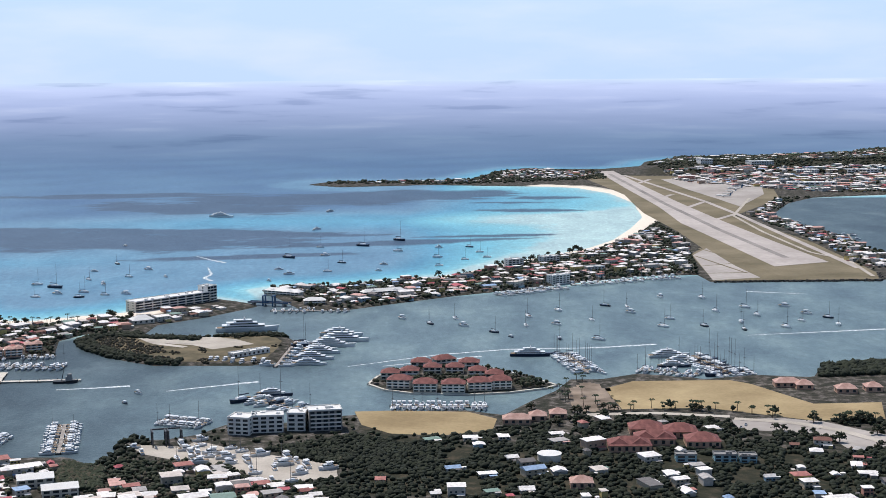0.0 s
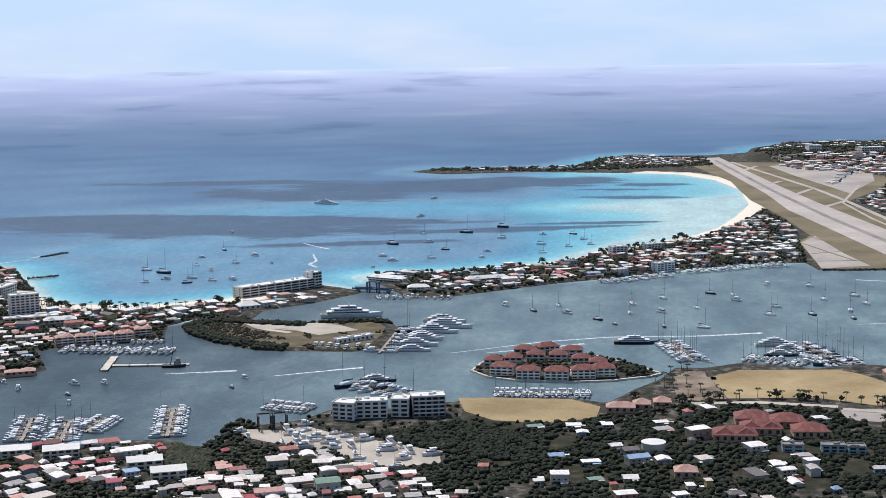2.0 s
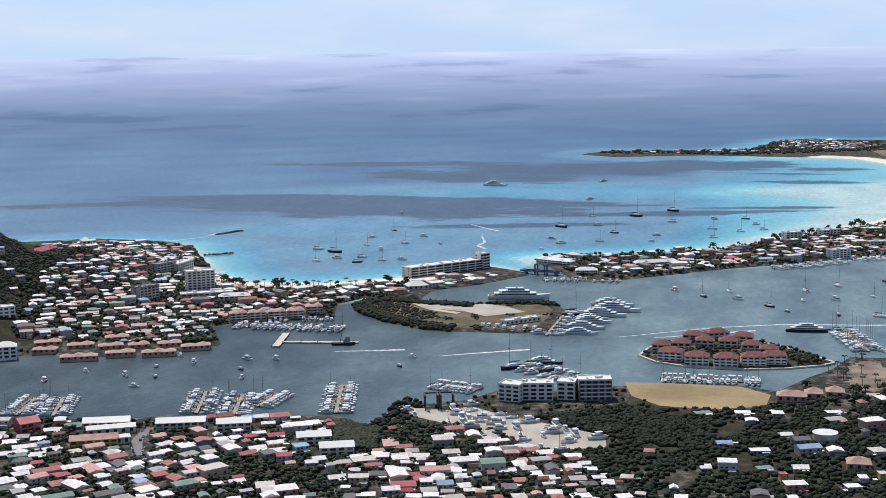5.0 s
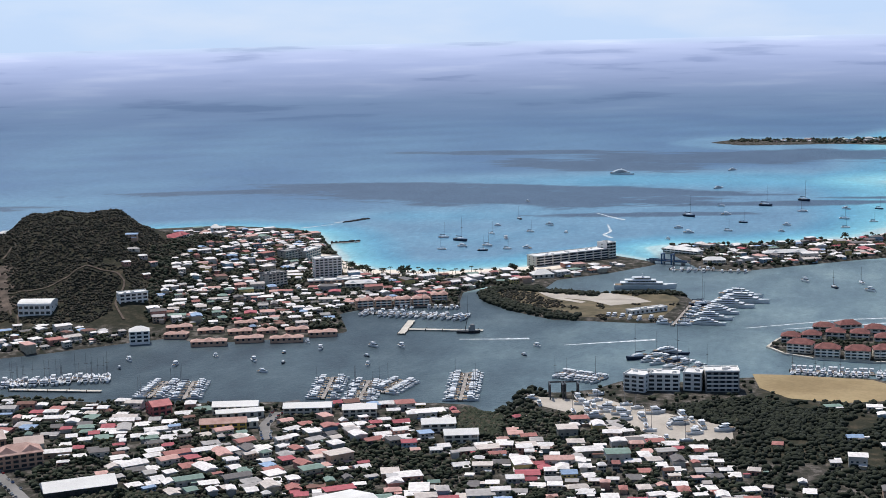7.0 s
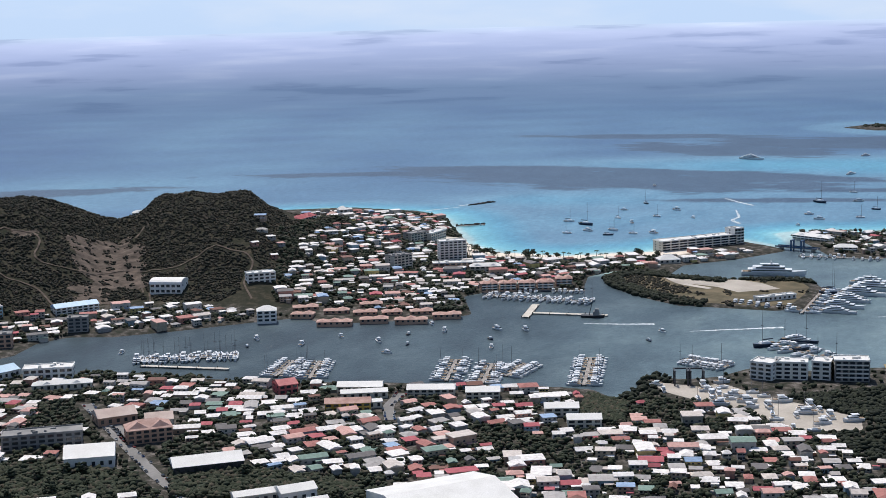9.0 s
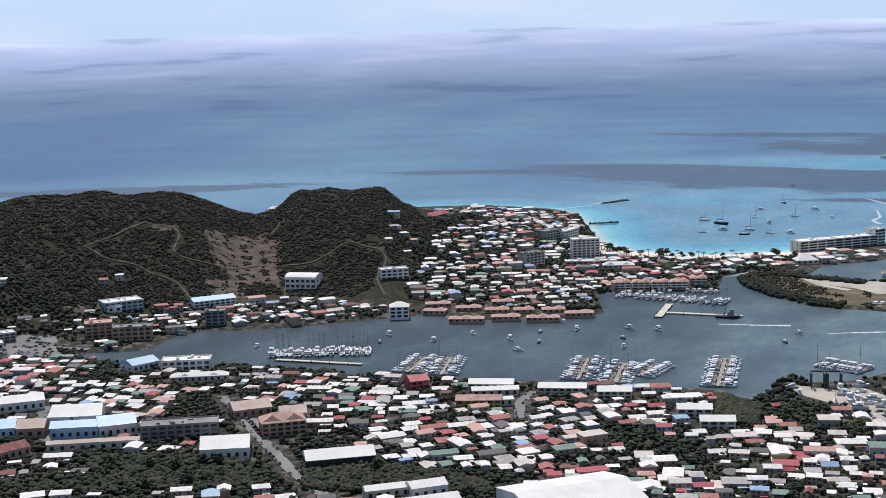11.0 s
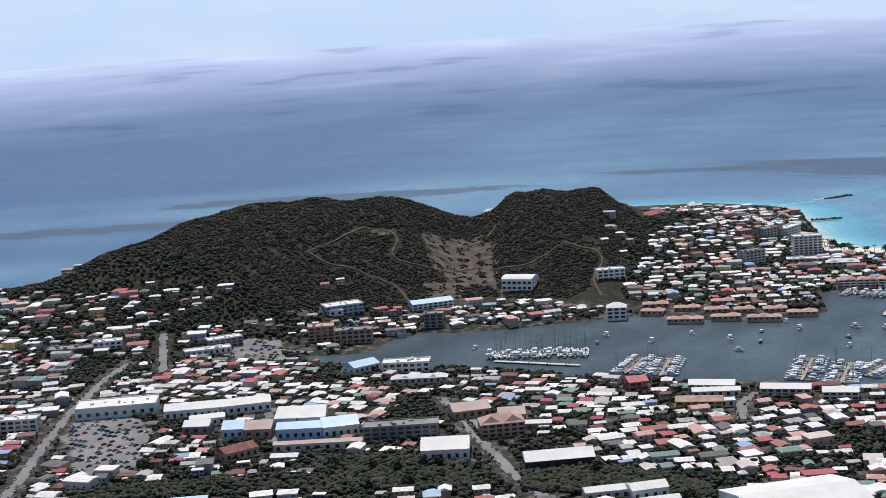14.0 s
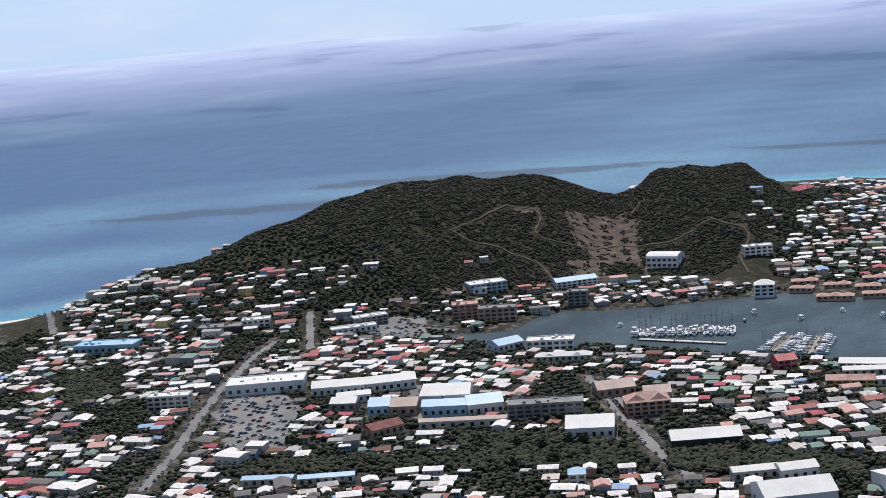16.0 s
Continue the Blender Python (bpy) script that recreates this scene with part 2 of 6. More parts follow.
RESORT = [(-58, 1090), (-52, 1118), (-39, 1143), (-8, 1160), (33, 1150), (58, 1121), (84, 1082), (75, 1072), (47, 1058), (18, 1053), (-24, 1058), (-45, 1070)]
LANDS = [np.array(p, float) for p in (SHORE_STRIP + SHORE_BAY, SHORE_LAGOON + SHORE_TOWN + SHORE_SOUTH, ISLE, RESORT)]


def inside_distance(x, y, poly):
    """Metres inside (+) or outside (-) a plan outline."""
    x, y = np.asarray(x, float), np.asarray(y, float)
    best, odd = np.full(x.shape, 1e12), np.zeros(x.shape, bool)
    for (ax, ay), (bx, by) in zip(poly, np.roll(poly, -1, axis=0)):
        ex, ey = bx - ax, by - ay
        t = np.clip(((x - ax) * ex + (y - ay) * ey) / (ex * ex + ey * ey), 0, 1)
        best = np.minimum(best, (x - ax - t * ex) ** 2 + (y - ay - t * ey) ** 2)
        if ay != by:
            odd ^= ((ay > y) != (by > y)) & (x < ex * (y - ay) / ey + ax)
    return np.where(odd, 1, -1) * np.sqrt(best)


def line_distance(x, y, pts):
    x, y = np.asarray(x, float), np.asarray(y, float)
    best = np.full(x.shape, 1e12)
    for (ax, ay), (bx, by) in zip(pts[:-1], pts[1:]):
        ex, ey = bx - ax, by - ay
        t = np.clip(((x - ax) * ex + (y - ay) * ey) / (ex * ex + ey * ey), 0, 1)
        best = np.minimum(best, (x - ax - t * ex) ** 2 + (y - ay - t * ey) ** 2)
    return np.sqrt(best)


def land_distance(x, y):
    return np.max([inside_distance(x, y, p) for p in LANDS], axis=0)


def smooth(t):
    t = np.clip(t, 0, 1)
    return t * t * (3 - 2 * t)


def waves(x, y, size, seed):
    """A cheap rolling noise of about -1 to 1."""
    r, out = np.random.RandomState(seed), 0
    for k in range(7):
        a, q, ph = r.uniform(0, 6.283), r.uniform(0.6, 1.7) * 6.283 / size, r.uniform(0, 6.283)
        out = out + np.sin((x * np.cos(a) + y * np.sin(a)) * q + ph)
    return out / 3.2


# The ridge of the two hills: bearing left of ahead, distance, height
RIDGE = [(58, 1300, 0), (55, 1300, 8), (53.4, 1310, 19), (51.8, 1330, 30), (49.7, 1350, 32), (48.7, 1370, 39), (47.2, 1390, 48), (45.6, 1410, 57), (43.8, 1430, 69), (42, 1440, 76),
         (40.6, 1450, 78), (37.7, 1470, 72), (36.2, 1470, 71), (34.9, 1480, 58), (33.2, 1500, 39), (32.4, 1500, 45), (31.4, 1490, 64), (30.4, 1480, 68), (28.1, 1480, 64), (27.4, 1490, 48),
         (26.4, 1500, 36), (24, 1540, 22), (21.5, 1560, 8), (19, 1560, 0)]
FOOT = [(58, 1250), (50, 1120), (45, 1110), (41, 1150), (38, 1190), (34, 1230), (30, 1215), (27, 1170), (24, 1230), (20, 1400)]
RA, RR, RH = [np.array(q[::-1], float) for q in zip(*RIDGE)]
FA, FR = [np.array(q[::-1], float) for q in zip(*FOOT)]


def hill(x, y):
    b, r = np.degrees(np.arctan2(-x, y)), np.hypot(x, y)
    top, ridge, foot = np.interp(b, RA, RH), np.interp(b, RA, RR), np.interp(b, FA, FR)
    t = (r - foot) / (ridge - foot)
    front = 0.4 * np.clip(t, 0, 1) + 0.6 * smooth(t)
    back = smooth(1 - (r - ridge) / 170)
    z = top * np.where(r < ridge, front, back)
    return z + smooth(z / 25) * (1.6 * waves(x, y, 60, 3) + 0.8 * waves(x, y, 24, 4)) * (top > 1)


def height(x, y, d=None):
    x, y = np.asarray(x, float), np.asarray(y, float)
    d = land_distance(x, y) if d is None else d
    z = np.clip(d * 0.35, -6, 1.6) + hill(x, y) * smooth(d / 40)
    r = np.hypot(x, y)
    z = z + 236 * np.clip(1 - r / 430, 0, 1) ** 1.5
    return z + np.where((y > 3150) & (x > 380), smooth((d - 10) / 120) * smooth((x - 380) / 200) * (7 + 5 * waves(x, y, 500, 8)), 0)


def polar_sheet(name, radii, bearings, zfun, material, attrs=()):
    """A ground sheet in rings round the lookout."""
    R, B = np.meshgrid(radii, np.radians(bearings), indexing="ij")
    X, Y = -R * np.sin(B), R * np.cos(B)
    Z = zfun(X, Y)
    nr, nb = R.shape
    me = bpy.data.meshes.new(name)
    me.vertices.add(nr * nb)
    me.vertices.foreach_set("co", np.stack([X, Y, Z], -1).astype(np.float32).ravel())
    i = np.arange((nr - 1) * (nb - 1))
    a = (i // (nb - 1)) * nb + i % (nb - 1)
    quads = np.stack([a, a + 1, a + nb + 1, a + nb], -1)[:, ::-1]
    me.loops.add(quads.size)
    me.loops.foreach_set("vertex_index", quads.astype(np.int32).ravel())
    me.polygons.add(len(quads))
    me.polygons.foreach_set("loop_start", np.arange(0, quads.size, 4, dtype=np.int32))
    me.polygons.foreach_set("use_smooth", np.ones(len(quads), dtype=bool))
    for key, fun in attrs:
        layer = me.attributes.new(key, "FLOAT", "POINT")
        layer.data.foreach_set("value", np.asarray(fun(X, Y, Z), np.float32).ravel())
    me.materials.append(material)
    me.update()
    me.validate()
    if me.polygons[0].normal.z < 0:
        me.flip_normals()
    return new(name, me)


BEARINGS = np.concatenate([np.arange(-180, -24, 6.0), np.arange(-24, 66, 0.2), np.arange(66, 181, 6.0)])
LAND_R = np.concatenate([[0.001, 12, 40, 80, 120, 170, 220, 280, 330], np.geomspace(380, 4400, 500)])
SEA_R = np.concatenate([[300, 420, 520], np.geomspace(600, 4300, 400)])
FAR_R = np.linspace(4300, 4960, 26)

# ---- ground ----
M_ground, nt, b = nodes_of("scrub_and_earth")
n1, n2, n3 = noise_node(nt, 0.02, 6, 0.6), noise_node(nt, 0.14, 5, 0.65), noise_node(nt, 1.1, 3, 0.6)
scrub = ramp_node(nt, n2.outputs["Fac"], [(0.3, (0.02, 0.024, 0.016)), (0.5, (0.036, 0.036, 0.025)), (0.68, (0.075, 0.062, 0.044)), (0.8, (0.13, 0.1, 0.075))]).outputs["Color"]
earth = ramp_node(nt, n2.outputs["Fac"], [(0.38, (0.025, 0.029, 0.021)), (0.52, (0.06, 0.055, 0.047)), (0.7, (0.2, 0.18, 0.165))]).outputs["Color"]
wild = nt.nodes.new("ShaderNodeAttribute")
wild.attribute_name = "wild"
beach = nt.nodes.new("ShaderNodeAttribute")
beach.attribute_name = "beach"
sand = ramp_node(nt, n3.outputs["Fac"], [(0.3, (0.66, 0.58, 0.48)), (0.7, (0.8, 0.73, 0.64))]).outputs["Color"]
soil = mix_node(nt, beach.outputs["Fac"], mix_node(nt, wild.outputs["Fac"], earth, scrub), sand)
nt.links.new(soil, b.inputs["Base Color"])
b.inputs["Roughness"].default_value, b.inputs["Specular IOR Level"].default_value = 1.0, 0.1
bump_of(nt, b, n2.outputs["Fac"], 0.6, 1.2)
BEACHES = [((-20, 1650), (64, 1753), (123, 1828), (188, 1910), (232, 2002), (273, 2139), (312, 2297), (328, 2534), (310, 2727), (259, 2858), (200, 2890)),
           ((-310, 1428), (-392, 1383), (-464, 1388), (-512, 1438)), ((-1130, 752), (-1300, 640))]
BEACH_WIDTH = (16.0, 34.0, 8.0)


def wild_cover(x, y, z):
    w = smooth((z - 2.4) / 2.0)
    for p in SCRUB_ZONES:
        w = np.maximum(w, smooth(inside_distance(x, y, np.array(p, float)) / 6 + 0.5))
    return w


def beach_cover(x, y, z):
    w = 0
    for p, k in zip(BEACHES, BEACH_WIDTH):
        far = smooth((y - 1900) / 500) * 16
        w = np.maximum(w, 1 - smooth((line_distance(x, y, p) - k - far) / 4))
    return w


WOODS = [[(-547, 647), (-512, 628), (-498, 641), (-465, 646), (-422, 648), (-399, 611), (-456, 589), (-511, 606)],
         [(-615, 517), (-597, 540), (-556, 569), (-478, 606), (-463, 582), (-549, 540), (-598, 511)],
         [(-406, 656), (-374, 673), (-324, 666), (-297, 662), (-290, 646), (-383, 618)], [(-912, 636), (-884, 635), (-819, 614), (-808, 559)],
         [(-232, 868), (-204, 855), (-197, 812), (-224, 810)], [(-112, 896), (-59, 933), (-41, 923), (-1, 884), (-1, 834), (-38, 843), (-64, 856)]]
SCRUB_ZONES = WOODS + [[(-70, 800), (-40, 905), (-60, 960), (20, 900), (150, 920), (300, 860), (260, 780)], [(-1150, 760), (-1090, 1000), (-900, 1400), (-1000, 900)]]
ground = polar_sheet("ground", LAND_R, BEARINGS, height, M_ground, [("wild", wild_cover), ("beach", beach_cover)])
tagged(ground, "scrubby tropical land with sandy beaches and two dark hills", "ground", kind="structure")

# ---- water ----
M_sea, nt, b = nodes_of("sea_water_haze")
depth = nt.nodes.new("ShaderNodeAttribute")
depth.attribute_name = "depth"
weed = nt.nodes.new("ShaderNodeAttribute")
weed.attribute_name = "weed"
far_off = nt.nodes.new("ShaderNodeAttribute")
far_off.attribute_name = "distance"
co = nt.nodes.new("ShaderNodeTexCoord")
sq = nt.nodes.new("ShaderNodeMapping")
sq.inputs["Scale"].default_value = (0.02, 0.011, 1)
nt.links.new(co.outputs["Object"], sq.inputs["Vector"])
swell = nt.nodes.new("ShaderNodeTexNoise")
swell.inputs["Scale"].default_value, swell.inputs["Detail"].default_value, swell.inputs["Roughness"].default_value = 1.0, 8, 0.62
nt.links.new(sq.outputs["Vector"], swell.inputs["Vector"])
wob = nt.nodes.new("ShaderNodeMath")
wob.operation = "MULTIPLY_ADD"
wob.inputs[1].default_value, wob.inputs[2].default_value = 0.22, -0.11
nt.links.new(swell.outputs["Fac"], wob.inputs[0])
dsum = nt.nodes.new("ShaderNodeMath")
dsum.operation = "ADD"
nt.links.new(depth.outputs["Fac"], dsum.inputs[0])
nt.links.new(wob.outputs[0], dsum.inputs[1])
blue = ramp_node(nt, dsum.outputs[0], [(0.0, (0.4, 0.55, 0.55)), (0.06, (0.22, 0.48, 0.54)), (0.18, (0.14, 0.4, 0.5)), (0.4, (0.09, 0.28, 0.41)), (0.65, (0.12, 0.24, 0.345)), (1.0, (0.045, 0.105, 0.215))]).outputs["Color"]
lag = nt.nodes.new("ShaderNodeAttribute")
lag.attribute_name = "lagoon"
lagoon_tone = ramp_node(nt, swell.outputs["Fac"], [(0.3, (0.028, 0.046, 0.058)), (0.5, (0.038, 0.062, 0.077)), (0.72, (0.066, 0.096, 0.112))]).outputs["Color"]
# reflected sky painted into the lagoon colour: dark by the hill, paler rightwards
sky_sheen = nt.nodes.new("ShaderNodeAttribute")
sky_sheen.attribute_name = "sky_sheen"
lagoon_sheen = ramp_node(nt, swell.outputs["Fac"], [(0.3, (0.105, 0.155, 0.18)), (0.5, (0.125, 0.185, 0.21)), (0.66, (0.15, 0.215, 0.235)), (0.78, (0.22, 0.28, 0.29))]).outputs["Color"]
lagoon_tone = mix_node(nt, sky_sheen.outputs["Fac"], lagoon_tone, lagoon_sheen)
blue = mix_node(nt, lag.outputs["Fac"], blue, lagoon_tone)
blue = mix_node(nt, weed.outputs["Fac"], blue, (0.045, 0.078, 0.13))
chop = ramp_node(nt, swell.outputs["Fac"], [(0.3, (0.72, 0.75, 0.8)), (0.5, (1, 1, 1)), (0.72, (1.3, 1.25, 1.2))]).outputs["Color"]
blue = mix_node(nt, 0.8, blue, chop, "MULTIPLY")
# fine chop, with sun glitter painted into the water colour as bright flecks
sq2 = nt.nodes.new("ShaderNodeMapping")
sq2.inputs["Scale"].default_value = (0.16, 0.07, 1)
nt.links.new(co.outputs["Object"], sq2.inputs["Vector"])
fleck = nt.nodes.new("ShaderNodeTexNoise")
fleck.inputs["Scale"].default_value, fleck.inputs["Detail"].default_value, fleck.inputs["Roughness"].default_value = 1.0, 6, 0.7
nt.links.new(sq2.outputs["Vector"], fleck.inputs["Vector"])
fine = ramp_node(nt, fleck.outputs["Fac"], [(0.32, (0.74, 0.76, 0.8)), (0.52, (1, 1, 1)), (0.66, (1.25, 1.25, 1.22)), (0.76, (2.4, 2.2, 2.0))]).outputs["Color"]
blue = mix_node(nt, 0.75, blue, fine, "MULTIPLY")
nt.links.new(blue, b.inputs["Base Color"])
b.inputs["Roughness"].default_value, b.inputs["Specular IOR Level"].default_value = 0.4, 0.1
rip = noise_node(nt, 0.35, 4, 0.6)
bump_of(nt, b, rip.outputs["Fac"], 0.5, 0.8)
# far out the water passes into haze, painted as a glow over distance
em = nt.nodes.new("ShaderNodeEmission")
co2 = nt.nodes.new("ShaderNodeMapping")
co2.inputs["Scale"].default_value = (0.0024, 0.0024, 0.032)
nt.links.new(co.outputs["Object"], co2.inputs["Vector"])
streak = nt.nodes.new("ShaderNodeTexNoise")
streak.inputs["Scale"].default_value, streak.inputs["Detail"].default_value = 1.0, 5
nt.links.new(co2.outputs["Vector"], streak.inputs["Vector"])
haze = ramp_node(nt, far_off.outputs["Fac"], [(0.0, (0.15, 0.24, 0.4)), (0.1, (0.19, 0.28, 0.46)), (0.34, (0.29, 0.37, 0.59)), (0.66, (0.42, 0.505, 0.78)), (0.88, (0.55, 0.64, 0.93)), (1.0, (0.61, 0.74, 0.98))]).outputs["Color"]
# sunlit patches and cloud shadows painted into the glow as streaks
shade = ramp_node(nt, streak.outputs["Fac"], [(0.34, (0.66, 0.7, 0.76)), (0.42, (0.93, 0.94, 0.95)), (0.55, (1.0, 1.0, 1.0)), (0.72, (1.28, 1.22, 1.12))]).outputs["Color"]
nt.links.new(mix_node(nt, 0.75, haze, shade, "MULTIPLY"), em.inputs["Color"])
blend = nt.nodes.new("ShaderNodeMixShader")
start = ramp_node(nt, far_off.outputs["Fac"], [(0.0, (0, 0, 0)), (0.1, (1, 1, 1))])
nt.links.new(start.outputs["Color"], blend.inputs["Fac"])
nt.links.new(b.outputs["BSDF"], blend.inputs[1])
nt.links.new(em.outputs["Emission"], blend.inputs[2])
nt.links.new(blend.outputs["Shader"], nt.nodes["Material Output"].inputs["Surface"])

BAY_SHORE = SHORE_BAY + [(-300, 1450), (-392, 1383), (-464, 1388), (-512, 1438), (-564, 1539), (-615, 1648), (-760, 1690), (-850, 1646)]
LAGOON_AREA = np.array([(-185, 1590), (-195, 1480), (-420, 1175), (-600, 985), (-690, 950), (-760, 840), (-640, 700), (-200, 700), (300, 1000), (2600, 900), (2600, 2600), (661, 2616), (400, 2309), (289, 1661), (8, 1517)], float)
WEEDS = [(-60, 2720, 200, 110, 0.1), (-260, 2640, 230, 110, -0.1), (-430, 2500, 200, 90, -0.3), (-620, 2750, 220, 50, 0.1), (-520, 2040, 320, 110, -0.16), (-330, 2120, 220, 50, -0.2), (-700, 2150, 200, 50, 0.1), (150, 2420, 90, 26, 0.0), (190, 2650, 70, 26, 0.0), (120, 2560, 60, 16, 0.0), (-60, 1990, 170, 26, 0.2), (60, 2060, 90, 18, 0.1), (-250, 1850, 140, 22, 0.2), (-1350, 1700, 260, 50, 0.5), (-1500, 1350, 200, 40, 0.6), (-900, 2050, 200, 30, 0.3)]


def shoal(x, y):
    """Pale sand banks: in the middle of the bay and off the coast behind the hills."""
    r, a = np.hypot(x, y) + 60 * waves(x, y, 500, 77), np.degrees(np.arctan2(-x, y))
    bank = 0.36 * np.exp(-((x + 170) / 360) ** 2 - ((y - 2320 - 0.12 * x) / 120) ** 2)
    near = 0.2 * smooth((2500 - y) / 300) * smooth((x + 720) / 200) + 0.16 * np.exp(-((x + 560) / 260) ** 2 - ((y - 1800) / 60) ** 2)
    return bank + near - 0.22 * smooth((a - 30) / 12) + 0.3 * np.exp(-((r - 2150) / 230) ** 2) * smooth((a - 24) / 12) + 0.34 * np.exp(-((r - 1650) / 200) ** 2) * smooth((a - 44) / 6)


def sea_depth(x, y, z):
    d = -inside_distance(x, y, LANDS[0])
    d = np.minimum(d, -inside_distance(x, y, LANDS[1]) + 8)
    east = smooth((y - 1650) / 600) * smooth((x + 230) / 380) * (1 - smooth((y - 2900) / 90))
    reach = 95 + 665 * east
    tip = smooth((y - 2700) / 150) * smooth((80 - x) / 150)
    floor = np.maximum(0.16 * (1 - east) * smooth((x + 300) / 150) + 0.1 * (1 - east), 0.8 * tip)
    return np.maximum(np.clip(d / reach, 0, 1) ** 0.75, floor) * (0.86 + 0.05 * waves(x, y, 300, 21)) + 0.06 * smooth((y - 2900) / 600) - shoal(x, y)


def sea_weed(x, y, z):
    w = 0
    for cx, cy, a, c, k in WEEDS:
        ux, uy = x - cx, y - cy
        q = np.hypot((ux * np.cos(k) + uy * np.sin(k)) / a, (uy * np.cos(k) - ux * np.sin(k)) / c) + 0.22 * waves(x, y * 2, 130, 31) + 0.1 * waves(x, y * 2, 40, 32)
        w = np.maximum(w, 1 - smooth((q - 0.9) / 0.25))
    return 0.92 * w


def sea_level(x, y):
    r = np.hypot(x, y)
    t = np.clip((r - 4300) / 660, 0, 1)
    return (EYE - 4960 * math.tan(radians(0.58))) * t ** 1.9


# the last map spreads the painted sky reflection across the lagoon
SEA_MAPS = [("depth", sea_depth), ("weed", sea_weed), ("lagoon", lambda x, y, z: smooth(inside_distance(x, y, LAGOON_AREA) / 20 + 0.5)), ("distance", lambda x, y, z: np.maximum(z / (EYE - 50.0), 0.1 * smooth((np.hypot(x, y) - 3200) / 1500))), ("sky_sheen", lambda x, y, z: smooth((x + 430 + 50 * waves(x, y, 200, 13)) / 420) * (1 - 0.7 * smooth((y - 1650) / 250)))]
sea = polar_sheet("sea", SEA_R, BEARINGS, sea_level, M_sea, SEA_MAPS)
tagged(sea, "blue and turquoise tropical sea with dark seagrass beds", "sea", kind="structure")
# the distance: open sea up to the horizon, its haze a painted glow
tagged(polar_sheet("backdrop", FAR_R, BEARINGS, sea_level, M_sea, SEA_MAPS), "open sea with painted glowing haze reaching to the pale horizon", "backdrop", kind="structure")

# ---- the plan of smaller areas, buildings and boats ----
AIRFIELD = [(310, 1833), (297, 1604), (481, 1607), (493, 1661), (492, 1941), (457, 2298), (593, 2582), (655, 2955), (475, 3124), (382, 3150), (351, 3288), (253, 3280), (299, 3047), (331, 2683), (321, 2343), (334, 2085), (335, 1889)]
RUNWAY = [(343, 3271), (351, 2805), (360, 2454), (356, 2196), (368, 2027), (389, 1714), (462, 1750), (443, 1956), (419, 2275), (405, 2532), (392, 2867), (380, 3285)]
APRON = [(450, 3033), (553, 3085), (638, 2957), (585, 2674), (495, 2443), (483, 2591), (463, 2795)]
TAXIWAY = [(388, 3150), (426, 2798), (454, 2528), (466, 2297), (477, 1881), (483, 1695)]
TAXI_LINKS = [[(381, 2599), (418, 2676)], [(388, 2393), (449, 2528)], [(401, 2209), (460, 2315)], [(390, 2936), (427, 3035)]]
PALE_PAD = [(311, 1822), (297, 1607), (353, 1624), (344, 1726), (340, 1889)]
BROWN_FIELDS = [[(-63, 998), (-35, 1000), (16, 995), (35, 974), (31, 943), (-3, 930), (-36, 936), (-56, 960)], [(118, 1065), (142, 1090), (215, 1092), (229, 1077), (259, 1012), (308, 1015), (296, 966), (247, 963), (182, 1002), (123, 999)]]
DIRT_PATHS = [[(195, 969), (231, 958), (261, 932), (277, 902)], [(97, 983), (144, 987), (193, 975)], [(-290, 1303), (-270, 1286), (-252, 1256), (-222, 1238)], [(-252, 1266), (-215, 1256), (-180, 1262)]]
BOATYARD = [(-204, 913), (-166, 906), (-159, 921), (-137, 902), (-113, 888), (-66, 860), (-63, 835), (-92, 824), (-109, 833), (-130, 858), (-146, 866), (-168, 876), (-187, 888)]
GREY_LOT = [(193, 967), (225, 971), (253, 960), (284, 923), (275, 895), (250, 891), (246, 924), (212, 935), (191, 941)]
CAR_LOTS = [[(-699, 591), (-735, 635), (-697, 652), (-659, 630), (-605, 560), (-636, 545)], [(-783, 850), (-764, 870), (-712, 822), (-718, 805), (-764, 809)]]
PERIMETER = [(541, 2592), (454, 2293), (452, 2072), (462, 1839), (489, 1762), (480, 1627)]
ISLE_SAND = [(-266, 1290), (-256, 1276), (-226, 1282), (-205, 1286), (-184, 1274), (-165, 1251), (-197, 1228), (-218, 1248), (-244, 1257), (-257, 1262)]
ROADS = [[(-624, 472), (-663, 530), (-707, 585), (-753, 649), (-801, 724), (-821, 766)], [(-367, 613), (-409, 647), (-453, 689), (-500, 734), (-530, 763)], [(-773, 755), (-842, 827)], [(-1032, 713), (-1154, 793)], [(-330, 781), (-344, 810), (-347, 841)], [(-453, 694), (-483, 724), (-507, 743)], [(-771, 828), (-759, 842), (-704, 844)], [(-624, 703), (-600, 669), (-570, 641)]]
HILL_TRACKS = [[(-632, 1007), (-677, 1077)], [(-718, 1121), (-683, 1077)], [(-743, 1094), (-733, 1125), (-680, 1117), (-661, 1168)], [(-661, 1168), (-629, 1163), (-611, 1147), (-605, 1112), (-579, 1079)], [(-846, 1107), (-813, 1112), (-800, 1098), (-793, 1073), (-770, 1071), (-743, 1094)], [(-848, 1021), (-844, 1060), (-846, 1107)], [(-848, 1021), (-816, 1022), (-788, 1030), (-754, 1029), (-709, 996)], [(-763, 1195), (-767, 1218)], [(-543, 1246), (-552, 1272), (-571, 1290)], [(-986, 815), (-996, 844), (-1003, 881)]]
